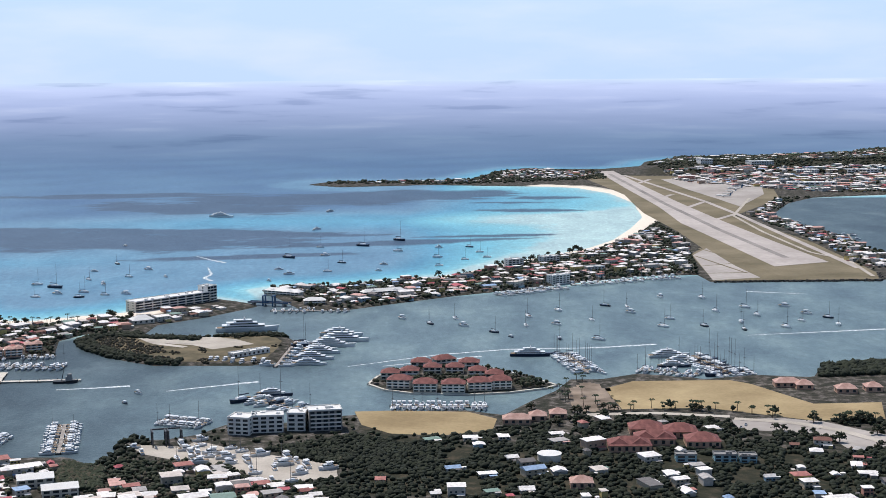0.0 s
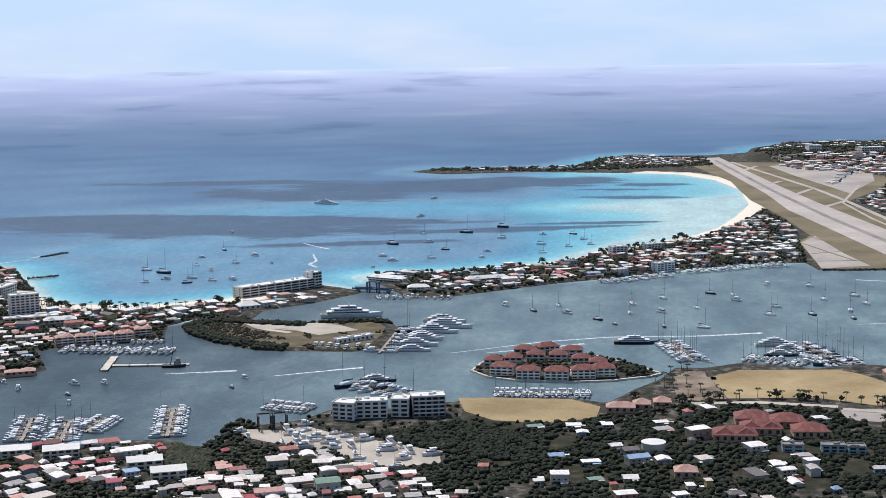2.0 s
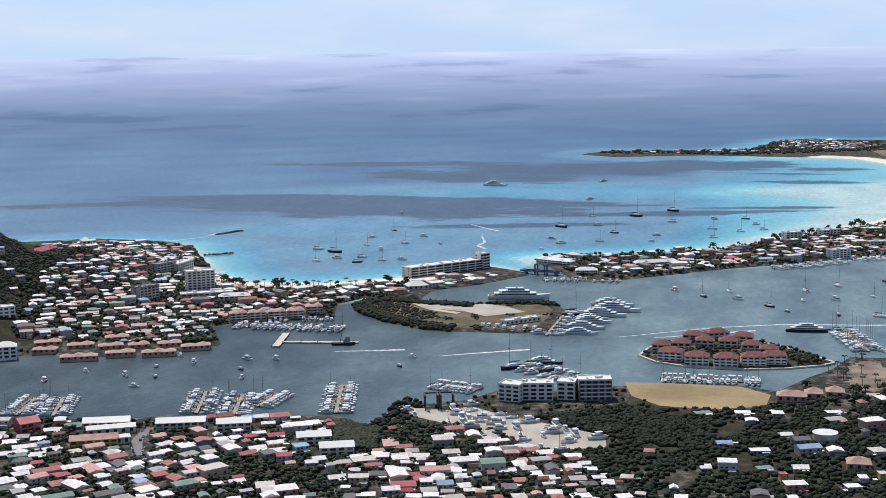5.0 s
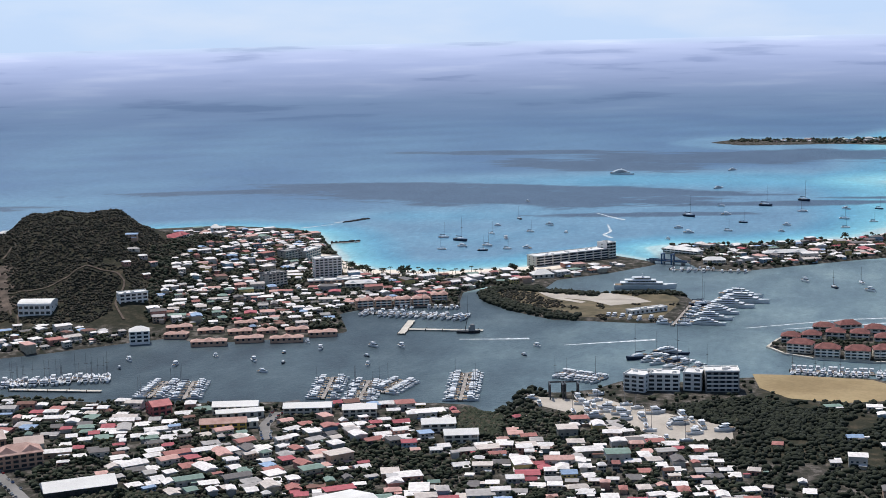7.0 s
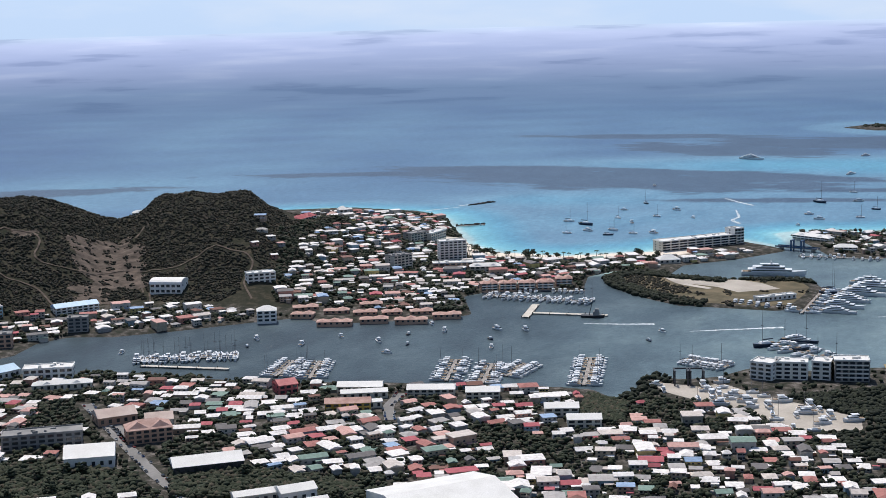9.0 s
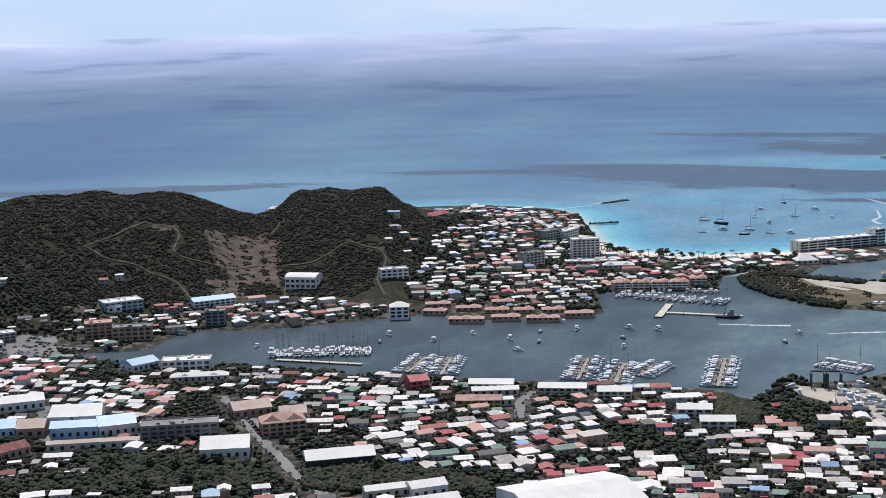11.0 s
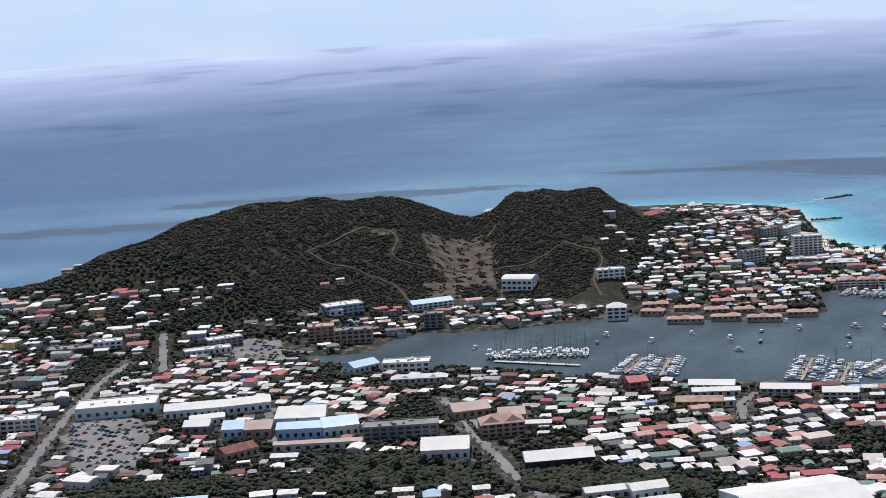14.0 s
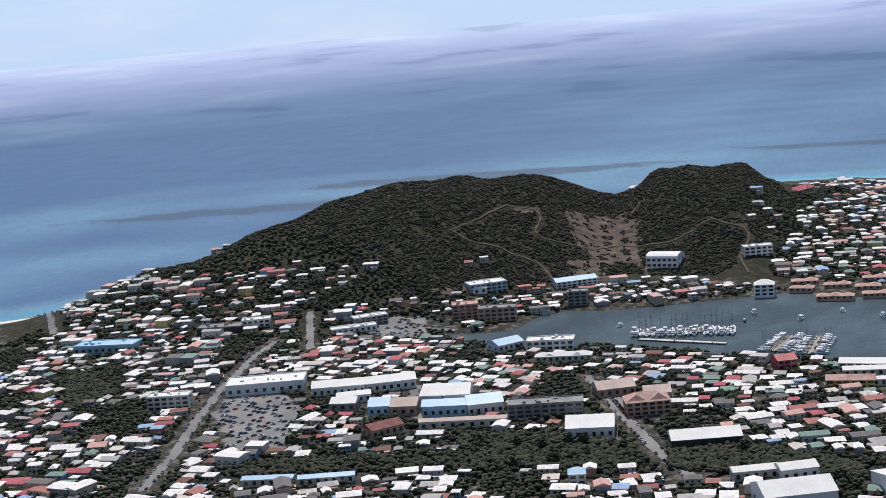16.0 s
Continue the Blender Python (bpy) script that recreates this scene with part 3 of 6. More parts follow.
HILL_CUTS = [[(-806, 1142), (-776, 1197), (-740, 1168), (-688, 1086), (-730, 1066), (-772, 1100)], [(-748, 1056), (-725, 1072), (-694, 1045), (-715, 1022)], [(-847, 1103), (-819, 1116), (-806, 1108), (-827, 1099)], [(-797, 924), (-775, 953), (-762, 941), (-786, 912)]]
BUILT_0 = [
    ('hotel', -277.1, 1458.6, 89.3, 17, 44.9, 10, 4, 'cream', 'white', 'flat'),
    ('hotel', -243.7, 1493.6, 13.0, 14, 54.2, 15, 5, 'white', 'white', 'flat'),
    ('condominium', -133.3, 941.7, 14.8, 14, -13.0, 11, 4, 'white', 'white', 'flat'),
    ('condominium', -117.1, 946.8, 20.6, 13, 6.7, 11, 4, 'white', 'white', 'flat'),
    ('condominium', -97.9, 951.3, 11.9, 14, -1.6, 11.5, 4, 'white', 'white', 'flat'),
    ('condominium', -79.9, 951.4, 21.6, 14, 10.4, 13.5, 5, 'grey', 'white', 'flat'),
    ('tower', -489.7, 1325.6, 26.3, 13, 32.1, 20, 8, 'white', 'white', 'flat'),
    ('apartments', -521.5, 1266.1, 21.8, 14, 59.1, 13, 5, 'cream', 'grey', 'flat'),
]
BUILT_1 = [
    ('apartments', -555.0, 1396.4, 26.1, 12, 66.2, 10, 4, 'cream', 'grey', 'flat'),
    ('apartments', -543.8, 1418.0, 32.6, 12, 82.7, 11, 4, 'cream', 'white', 'flat'),
    ('resort', -667.6, 1354.1, 51.8, 12, 86.4, 5, 2, 'white', 'brightred', 'hip'),
    ('resort', -701.8, 1484.0, 215.4, 12, 109.1, 5, 2, 'white', 'salmon', 'hip'),
    ('resort', -806.0, 1287.0, 30.0, 8, 24.0, 4, 1, 'white', 'white', 'hip'),
    ('resort', -735.3, 1610.2, 9.7, 14, 37.4, 7, 2, 'white', 'white', 'hip'),
    ('hall', -662.5, 1086.0, 27.9, 20, 12.6, 9, 2, 'white', 'white', 'barrel'),
    ('apartments', -592.1, 1120.7, 24.4, 12, 40.2, 9, 3, 'white', 'white', 'flat'),
    ('apartments', -537.3, 1025.2, 15.3, 12, 26.5, 9, 3, 'white', 'white', 'hip'),
]
BUILT_2 = [
    ('waterfront', -406.6, 1190.8, 14.8, 11, 26.9, 6.5, 3, 'pink', 'salmon', 'hip'),
    ('waterfront', -391.0, 1197.2, 14.7, 11, 19.3, 6.5, 3, 'pink', 'salmon', 'hip'),
    ('waterfront', -375.6, 1202.5, 14.7, 11, 19.3, 6.5, 3, 'pink', 'salmon', 'hip'),
    ('waterfront', -360.6, 1208.6, 14.8, 11, 19.3, 6.5, 3, 'pink', 'salmon', 'hip'),
    ('waterfront', -349.2, 1226.9, 14.5, 11, 20.4, 6.5, 3, 'pink', 'salmon', 'hip'),
    ('restaurant', -163.0, 1204.0, 36.0, 8, 42.0, 3.2, 1, 'white', 'white', 'flat'),
    ('apartments', -471.3, 1292.0, 48.2, 12, 25.2, 5, 2, 'pink', 'white', 'flat'),
    ('clubhouse', -439.5, 1278.4, 28.9, 10, 21.2, 5, 2, 'cream', 'white', 'hip'),
    ('restaurant', -284.6, 1361.5, 20.6, 14, 27.8, 3.5, 1, 'cream', 'white', 'hip'),
]
BUILT_3 = [
    ('hotel', -169.1, 1528.9, 43.3, 10, -27.8, 4, 2, 'cream', 'white', 'hip'),
    ('hotel', -64.1, 1522.8, 47.1, 10, 21.9, 4, 2, 'cream', 'white', 'hip'),
    ('hotel', -130.9, 1464.2, 21.9, 10, 8.6, 4, 2, 'cream', 'white', 'hip'),
    ('apartments', 82.6, 1730.2, 19.9, 11, 26.4, 9, 4, 'white', 'white', 'flat'),
    ('apartments', 127.0, 1770.1, 24.8, 11, 35.3, 7, 3, 'white', 'white', 'flat'),
    ('apartments', 125.1, 1598.2, 23.4, 11, 33.0, 9, 4, 'white', 'white', 'flat'),
    ('apartments', 174.6, 1696.7, 22.2, 11, 22.2, 4, 2, 'white', 'white', 'flat'),
    ('villa', -33.7, 1075.6, 18.0, 12, -9.7, 6.5, 3, 'cream', 'red', 'hip'),
]
BUILT_4 = [
    ('villa', -14.6, 1064.4, 17.5, 12, -2.4, 6.5, 3, 'cream', 'red', 'hip'),
    ('villa', 6.2, 1061.9, 17.4, 12, -2.4, 6.5, 3, 'cream', 'red', 'hip'),
    ('villa', 25.5, 1065.8, 17.6, 12, 4.3, 6.5, 3, 'cream', 'red', 'hip'),
    ('villa', 40.2, 1071.0, 17.7, 12, 4.3, 6.5, 3, 'cream', 'red', 'hip'),
    ('villa', -42.0, 1107.7, 13.9, 11, -1.9, 5, 2, 'cream', 'red', 'hip'),
    ('villa', -27.0, 1115.4, 13.9, 11, -1.9, 5, 2, 'cream', 'red', 'hip'),
    ('villa', -9.7, 1127.3, 14.1, 11, -1.9, 5, 2, 'cream', 'red', 'hip'),
    ('villa', 7.9, 1126.8, 14.1, 11, -1.9, 5, 2, 'cream', 'red', 'hip'),
]
BUILT_5 = [
    ('villa', 25.2, 1113.7, 13.9, 11, -1.9, 5, 2, 'cream', 'red', 'hip'),
    ('villa', 37.7, 1101.0, 13.7, 11, -1.9, 5, 2, 'cream', 'red', 'hip'),
    ('villa', -18.8, 1149.1, 16.1, 11, -2.0, 5, 2, 'cream', 'red', 'hip'),
    ('villa', -1.0, 1160.6, 17.8, 11, 23.7, 5, 2, 'cream', 'red', 'hip'),
    ('villa', 19.2, 1145.6, 16.1, 11, -2.0, 5, 2, 'cream', 'red', 'hip'),
    ('house_red', 114.4, 893.4, 26.1, 17, -1.5, 4, 1, 'pink', 'red', 'hip'),
    ('house_red', 132.4, 909.2, 24.5, 17, -1.6, 4, 1, 'pink', 'red', 'hip'),
    ('house_red', 151.3, 927.1, 21.6, 17, -1.6, 4, 1, 'pink', 'red', 'hip'),
]
BUILT_6 = [
    ('house_red', 130.6, 934.9, 21.9, 17, -1.6, 4, 1, 'pink', 'red', 'hip'),
    ('house_red', 161.5, 902.9, 21.1, 17, -1.6, 4, 1, 'pink', 'red', 'hip'),
    ('house_red', 48.0, 962.9, 18.8, 11, -1.7, 3.5, 1, 'pink', 'salmon', 'hip'),
    ('house_red', 62.5, 971.9, 11.4, 11, -1.7, 3.5, 1, 'pink', 'salmon', 'hip'),
    ('house_red', 76.6, 977.8, 11.5, 11, -1.7, 3.5, 1, 'pink', 'salmon', 'hip'),
    ('house_red', 253.9, 1070.3, 19.1, 11, -1.9, 3.5, 1, 'pink', 'salmon', 'hip'),
    ('house_red', 264.5, 1062.4, 12.3, 11, -1.8, 3.5, 1, 'pink', 'salmon', 'hip'),
    ('house_red', 291.7, 1048.4, 14.6, 11, -1.8, 3.5, 1, 'pink', 'salmon', 'hip'),
]
BUILT_7 = [
    ('house_red', 312.8, 1053.3, 12.2, 11, -1.8, 3.5, 1, 'pink', 'salmon', 'hip'),
    ('house_red', 77.1, 812.3, 12.7, 11, -1.4, 3.5, 1, 'pink', 'salmon', 'hip'),
    ('house_blue', 145.2, 866.1, 12.2, 8, -1.5, 4, 2, 'blue', 'grey', 'flat'),
    ('house_blue', 168.9, 865.5, 13.5, 8, -1.5, 4, 2, 'blue', 'grey', 'flat'),
    ('house_blue', 182.0, 862.6, 10.1, 8, -1.5, 4, 2, 'blue', 'grey', 'flat'),
    ('terminal', 715.3, 2853.6, 91.4, 30, -5.0, 7, 2, 'white', 'white', 'flat'),
    ('terminal', 903.9, 3165.0, 72.8, 30, 0.0, 9, 2, 'white', 'white', 'flat'),
    ('terminal', 782.4, 3165.0, 48.5, 30, -0.0, 9, 2, 'white', 'white', 'flat'),
]
BUILT_8 = [
    ('terminal', 725.1, 3367.1, 57.4, 30, 16.2, 9, 2, 'white', 'white', 'flat'),
    ('terminal', 597.9, 3360.9, 29.5, 30, 9.0, 11, 2, 'white', 'white', 'flat'),
    ('factory', -586.5, 677.8, 13.7, 26, 26.0, 7, 1, 'white', 'white', 'gable'),
    ('factory', -574.0, 684.9, 16.5, 26, 33.9, 7, 1, 'white', 'white', 'gable'),
    ('factory', -561.1, 656.7, 27.5, 14, 31.2, 7, 1, 'bluew', 'blue', 'gable'),
    ('factory', -543.4, 671.8, 21.6, 20, 43.9, 7, 1, 'white', 'blue', 'gable'),
    ('commercial', -717.8, 657.4, 52.0, 24, 38.9, 7, 1, 'white', 'white', 'flat'),
    ('commercial', -662.8, 670.7, 35.1, 16, 38.3, 6, 1, 'white', 'white', 'gable'),
]
BUILT_9 = [
    ('commercial', -637.5, 692.8, 32.6, 16, 45.0, 6, 1, 'white', 'white', 'gable'),
    ('commercial', -502.9, 679.2, 44.3, 14, 33.3, 8, 3, 'grey', 'grey', 'flat'),
    ('commercial', -456.6, 657.7, 26.6, 24, 31.1, 6.5, 1, 'white', 'white', 'gable'),
    ('commercial', -389.2, 666.3, 37.3, 18, 37.7, 5, 1, 'dark', 'white', 'gable'),
    ('commercial', -449.7, 706.2, 25.7, 16, 39.5, 8, 3, 'pink', 'salmon', 'hip'),
    ('commercial', -490.9, 734.7, 23.4, 18, 46.1, 5, 1, 'pink', 'pinkr', 'gable'),
    ('commercial', -462.0, 737.7, 16.2, 16, 33.7, 4, 1, 'cream', 'pinkr', 'gable'),
    ('commercial', -365.1, 798.0, 27.9, 12, 22.5, 5, 2, 'yellow', 'salmon', 'gable'),
]
BUILT_10 = [
    ('commercial', -421.7, 825.6, 12.6, 14, 45.5, 6, 2, 'brightred', 'brightred', 'gable'),
    ('commercial', -245.0, 640.0, 59.0, 47, 46.4, 8, 1, 'white', 'white', 'gable'),
    ('commercial', -305.0, 600.0, 34.0, 24, 43.7, 8, 1, 'white', 'white', 'gable'),
    ('commercial', -597.2, 818.8, 33.1, 14, 29.3, 7, 2, 'white', 'white', 'flat'),
    ('commercial', -629.5, 808.1, 21.1, 16, 69.6, 5, 1, 'white', 'blue', 'gable'),
    ('commercial', -762.3, 958.7, 32.2, 18, 54.1, 9, 3, 'blue', 'white', 'flat'),
    ('commercial', -707.9, 1011.5, 36.3, 14, 52.2, 7, 3, 'white', 'blue', 'gable'),
    ('commercial', -664.6, 952.7, 15.4, 12, 30.9, 11, 4, 'grey', 'grey', 'flat'),
]
BUILT_11 = [
    ('commercial', -727.2, 885.7, 20.2, 16, 39.4, 11, 4, 'pink', 'salmon', 'flat'),
    ('commercial', -695.0, 886.1, 29.2, 14, 31.7, 10, 3, 'pink', 'grey', 'flat'),
    ('commercial', -940.8, 698.2, 49.9, 20, 28.6, 6, 1, 'blue', 'blue', 'flat'),
    ('commercial', -747.2, 598.0, 27.8, 12, 34.5, 9, 3, 'cream', 'white', 'flat'),
    ('commercial', -631.7, 642.7, 16.3, 14, 29.8, 5, 1, 'grey', 'white', 'gable'),
    ('commercial', -603.4, 645.0, 13.0, 18, 31.9, 6, 1, 'bluew', 'blue', 'gable'),
    ('commercial', -588.2, 651.0, 16.2, 18, 29.7, 6, 1, 'pink', 'pinkr', 'gable'),
    ('commercial', -571.0, 609.7, 21.0, 14, 69.6, 5, 1, 'pink', 'red', 'gable'),
]
BUILT_12 = [
    ('commercial', -533.5, 638.9, 51.6, 7, 31.7, 5, 1, 'cream', 'pinkr', 'gable'),
    ('commercial', -565.5, 511.6, 27.8, 7, 31.2, 4, 1, 'cream', 'blue', 'gable'),
    ('commercial', -537.8, 527.6, 29.9, 7, 37.6, 4, 1, 'cream', 'blue', 'gable'),
    ('commercial', -366.6, 826.1, 29.3, 9, 27.1, 4, 1, 'cream', 'white', 'gable'),
    ('commercial', -358.7, 802.3, 26.2, 7, 30.9, 4, 1, 'cream', 'white', 'gable'),
    ('commercial', -638.0, 657.5, 21.6, 10, 45.5, 5, 1, 'white', 'white', 'gable'),
    ('commercial', -762.3, 948.6, 12.1, 10, 50.5, 5, 1, 'white', 'white', 'hip'),
    ('commercial', -338.6, 625.0, 22.5, 9, 41.1, 5, 1, 'cream', 'white', 'gable'),
]
BUILT_13 = [
    ('commercial', -320.5, 634.2, 18.6, 12, 44.9, 6, 1, 'white', 'white', 'gable'),
    ('commercial', -414.5, 581.7, 8.5, 9, 35.3, 6, 2, 'cream', 'blue', 'hip'),
    ('commercial', -882.7, 766.8, 36.6, 16, 33.7, 5, 1, 'dark', 'grey', 'flat'),
    ('commercial', -863.8, 787.5, 22.6, 12, 40.8, 6, 2, 'white', 'white', 'flat'),
    ('commercial', -784.0, 815.3, 35.5, 12, 50.3, 4, 1, 'white', 'white', 'flat'),
    ('commercial', -787.1, 837.9, 27.6, 12, 55.6, 7, 3, 'grey', 'white', 'flat'),
    ('commercial', -568.3, 792.7, 38.4, 8, 30.1, 4, 1, 'cream', 'white', 'hip'),
    ('commercial', -373.9, 837.3, 28.6, 12, 17.3, 5, 2, 'cream', 'white', 'gable'),
]
BUILT_14 = [
    ('commercial', -327.4, 842.8, 30.1, 12, 17.0, 5, 2, 'cream', 'white', 'gable'),
    ('commercial', -294.0, 845.7, 21.1, 12, 19.1, 5, 2, 'cream', 'white', 'gable'),
    ('commercial', -236.3, 822.4, 20.2, 12, 19.0, 5, 2, 'cream', 'white', 'gable'),
    ('commercial', -216.9, 802.0, 19.7, 12, 19.0, 5, 2, 'cream', 'white', 'gable'),
    ('waterside_villa', -516.3, 1047.4, 18.4, 9, 12.2, 2.6, 1, 'pink', 'salmon', 'hip'),
    ('waterside_villa', -478.7, 1026.5, 27.5, 9, 19.3, 2.6, 1, 'pink', 'salmon', 'hip'),
    ('waterside_villa', -452.5, 1044.0, 22.0, 9, 21.6, 2.6, 1, 'pink', 'salmon', 'hip'),
    ('waterside_villa', -423.2, 1049.5, 25.5, 9, 20.0, 2.6, 1, 'pink', 'salmon', 'hip'),
]
BUILT_15 = [
    ('waterside_villa', -402.6, 1074.8, 22.4, 9, 21.6, 2.6, 1, 'pink', 'salmon', 'hip'),
    ('waterside_villa', -525.9, 1072.4, 20.5, 9, 28.2, 2.6, 1, 'pink', 'salmon', 'hip'),
    ('waterside_villa', -494.8, 1065.5, 20.3, 9, 23.0, 2.6, 1, 'pink', 'salmon', 'hip'),
    ('waterside_villa', -469.6, 1065.7, 18.9, 9, 23.9, 2.6, 1, 'pink', 'salmon', 'hip'),
    ('waterside_villa', -448.7, 1071.7, 15.8, 9, 26.5, 2.6, 1, 'pink', 'salmon', 'hip'),
    ('waterside_villa', -478.2, 1098.3, 18.5, 9, 24.8, 2.6, 1, 'pink', 'salmon', 'hip'),
    ('waterside_villa', -426.5, 1080.3, 18.1, 9, 24.5, 2.6, 1, 'pink', 'salmon', 'hip'),
]
BUILT = BUILT_0 + BUILT_1 + BUILT_2 + BUILT_3 + BUILT_4 + BUILT_5 + BUILT_6 + BUILT_7 + BUILT_8 + BUILT_9 + BUILT_10 + BUILT_11 + BUILT_12 + BUILT_13 + BUILT_14 + BUILT_15
BAY_BOATS = [(-453, 1618), (-431, 1529), (-427, 1596), (-413, 1551), (-404, 1654), (-414, 1724), (-384, 1526), (-387, 1561), (-380, 1618), (-360, 1541), (-402, 1788), (-340, 1548), (-363, 1675), (-352, 1735), (-320, 1672), (-197, 1635), (-196, 1727), (-195, 1835), (-180, 1688), (-165, 1943), (-151, 1855), (-137, 1710), (-125, 1783), (-108, 1952), (-77, 1711), (-73, 1765), (-60, 1895), (-61, 2013), (-8, 1830), (-6, 1752), (-7, 1928), (34, 1932), (46, 1878), (54, 1827), (26, 1807)]
LAGOON_BOATS = [(-40, 1381), (-14, 1352), (10, 1379), (18, 1339), (45, 1306), (75, 1339), (80, 1388), (104, 1344), (112, 1420), (101, 1271), (139, 1364), (135, 1267), (160, 1448), (181, 1440), (181, 1407), (223, 1499), (201, 1328), (213, 1370), (265, 1493), (238, 1330), (264, 1410), (276, 1349), (297, 1432), (271, 1311), (299, 1386), (337, 1437), (312, 1321), (334, 1353), (348, 1393), (363, 1370), (362, 1331)]
COVE_BOATS = [(-457, 990), (-422, 981), (-410, 1011), (-405, 1048), (-387, 1027), (-398, 978), (-402, 949), (-350, 1044), (-344, 1010), (-335, 985), (-328, 1046), (-230, 1034), (-227, 1066), (-515, 965), (-510, 940), (-591, 899), (-474, 958), (59, 1283), (-431, 1971)]
DOCKS = [(-569, 879, -501, 910, 15, 11), (-448, 863, -456, 908, 7, 8), (-423, 864, -438, 912, 6, 8), (-332, 882, -346, 941, 8, 8), (-307, 882, -318, 936, 9, 8), (-298, 905, -294, 941, 7, 8), (-242, 895, -257, 970, 12, 8), (-403, 1167, -306, 1162, 13, 11), (-407, 1194, -325, 1209, 13, 8), (-194, 979, -162, 967, 8, 9), (-145, 1046, -96, 1002, 5, 14), (-130, 1269, -136, 1157, 6, 20), (98, 1202, 112, 1125, 11, 12), (200, 1189, 218, 1113, 11, 16), (152, 1136, 196, 1114, 6, 10), (206, 1114, 240, 1126, 5, 10), (-39, 1016, 30, 1014, 13, 6), (55, 1518, 130, 1569, 9, 10), (138, 1585, 264, 1639, 13, 11), (-171, 1428, -93, 1428, 8, 7), (460, 1732, 532, 2240, 8, 9), (510, 1729, 566, 2049, 6, 9)]
BIG_YACHTS = [(-180, 1324, 58, 8), (-356, 2344, 44, -20), (-187, 2154, 22, 60), (-188, 2423, 21, 55), (-97, 1246, 42, -6), (-88, 1270, 46, -6), (-108, 1190, 36, -4), (-109, 1168, 30, -4), (-104, 1216, 34, -6), (-92, 1296, 40, -8), (-106, 1229, 30, -5), (73, 1198, 38, 0), (185, 1190, 36, 10), (194, 1171, 30, 5), (183, 1149, 28, 0), (-125, 1058, 28, -10), (-115, 1036, 20, 0), (121, 1129, 20, -60), (-392, 1169, 18, -70)]
STERN_ROW = [(-192, 1184), (-187, 1184), (-180, 1182), (-173, 1177), (-165, 1174), (-156, 1179), (-148, 1176)]
WAKES = [[(-208, 1074), (-175, 1090), (-143, 1105)], [(-292, 1081), (-261, 1087), (-239, 1093)], [(-78, 1160), (-5, 1206), (54, 1227), (128, 1231), (182, 1245)], [(-50, 1160), (30, 1198)], [(-315, 1857), (-292, 1822), (-270, 1795)], [(-284, 1750), (-270, 1690), (-276, 1665), (-262, 1640)], [(269, 1284), (399, 1310)], [(380, 1515), (319, 1536)], [(-622, 1716), (-640, 1690), (-652, 1676)], [(-606, 1768), (-626, 1726)]]
TUG = (-291, 1111)
PIERS = [(-341, 1108, -281, 1113, 5), (-342, 1090, -349, 1142, 6), (-567, 1552, -539, 1569, 3), (-554, 866, -489, 874, 4)]
BRIDGE = [(-198, 1471), (-156, 1458)]
TANK = (63, 869)
LIFTS = [(-181, 910), (-173, 912)]
AIRFIELD_EDGE = [(296, 1601), (380, 1602), (482, 1604), (496, 1660)]
BREAKWATERS = [[(-616, 1732), (-596, 1769)], [(-569, 1561), (-543, 1580)]]


# ---- surfaces laid on the ground ----
def patch(name, outline, material, lift, label, category):
    """A flat area of paving, field or yard with a thin edge."""
    b, n = Build(), len(outline)
    low = [(x, y, 1.5) for x, y in outline]
    top = [(x, y, 1.6 + lift) for x, y in outline]
    b.solid(low + top, [tuple(range(n, 2 * n))] + [(i, (i + 1) % n, n + (i + 1) % n, n + i) for i in range(n)])
    ob = part(name, b, material)
    return tagged(ob, label, category, kind="structure")


def draped(name, outline, material, lift, label, category, step=3.0):
    """An area of bare ground that follows the slope."""
    p = np.array(outline, float)
    xs, ys = np.arange(p[:, 0].min() - step, p[:, 0].max() + step, step), np.arange(p[:, 1].min() - step, p[:, 1].max() + step, step)
    X, Y = np.meshgrid(xs, ys, indexing="ij")
    ins = inside_distance(X, Y, p) + 4 * waves(X, Y, 22, 41)
    Z = height(X, Y) + lift
    b, nb = Build(), len(ys)
    b.v = [tuple(q) for q in np.stack([X, Y, Z], -1).reshape(-1, 3)]
    for i in range(len(xs) - 1):
        for j in range(len(ys) - 1):
            if ins[i, j] > 0:
                b.f.append((i * nb + j, (i + 1) * nb + j, (i + 1) * nb + j + 1, i * nb + j + 1))
                b.m.append(0)
    return tagged(part(name, b, material), label, category, kind="structure")


def ribbon(name, line, width, material, lift, label, category, kind="structure", on_water=False, taper=1.0):
    """A road, track or wake along a line."""
    pts = []
    for (ax, ay), (bx, by) in zip(line[:-1], line[1:]):
        n = max(2, int(math.hypot(bx - ax, by - ay) / 5))
        pts += [(ax + (bx - ax) * k / n, ay + (by - ay) * k / n) for k in range(n)]
    pts.append(line[-1])
    P = np.array(pts, float)
    for _ in range(3):
        P[1:-1] = (P[:-2] + 2 * P[1:-1] + P[2:]) / 4
    T = np.gradient(P, axis=0)
    T /= np.linalg.norm(T, axis=1)[:, None]
    N = np.stack([-T[:, 1], T[:, 0]], 1)
    w = width * np.linspace(1, taper, len(P))[:, None] / 2
    b = Build()
    for side in (P - N * w, P + N * w):
        z = np.full(len(P), lift) if on_water else np.maximum(height(P[:, 0], P[:, 1]), height(side[:, 0], side[:, 1])) + lift
        b.v += [(float(x), float(y), float(q)) for (x, y), q in zip(side, z)]
    n = len(P)
    b.f = [(i, i + 1, n + i + 1, n + i) for i in range(n - 1)]
    b.m = [0] * (n - 1)
    return tagged(part(name, b, material), label, category, kind=kind)


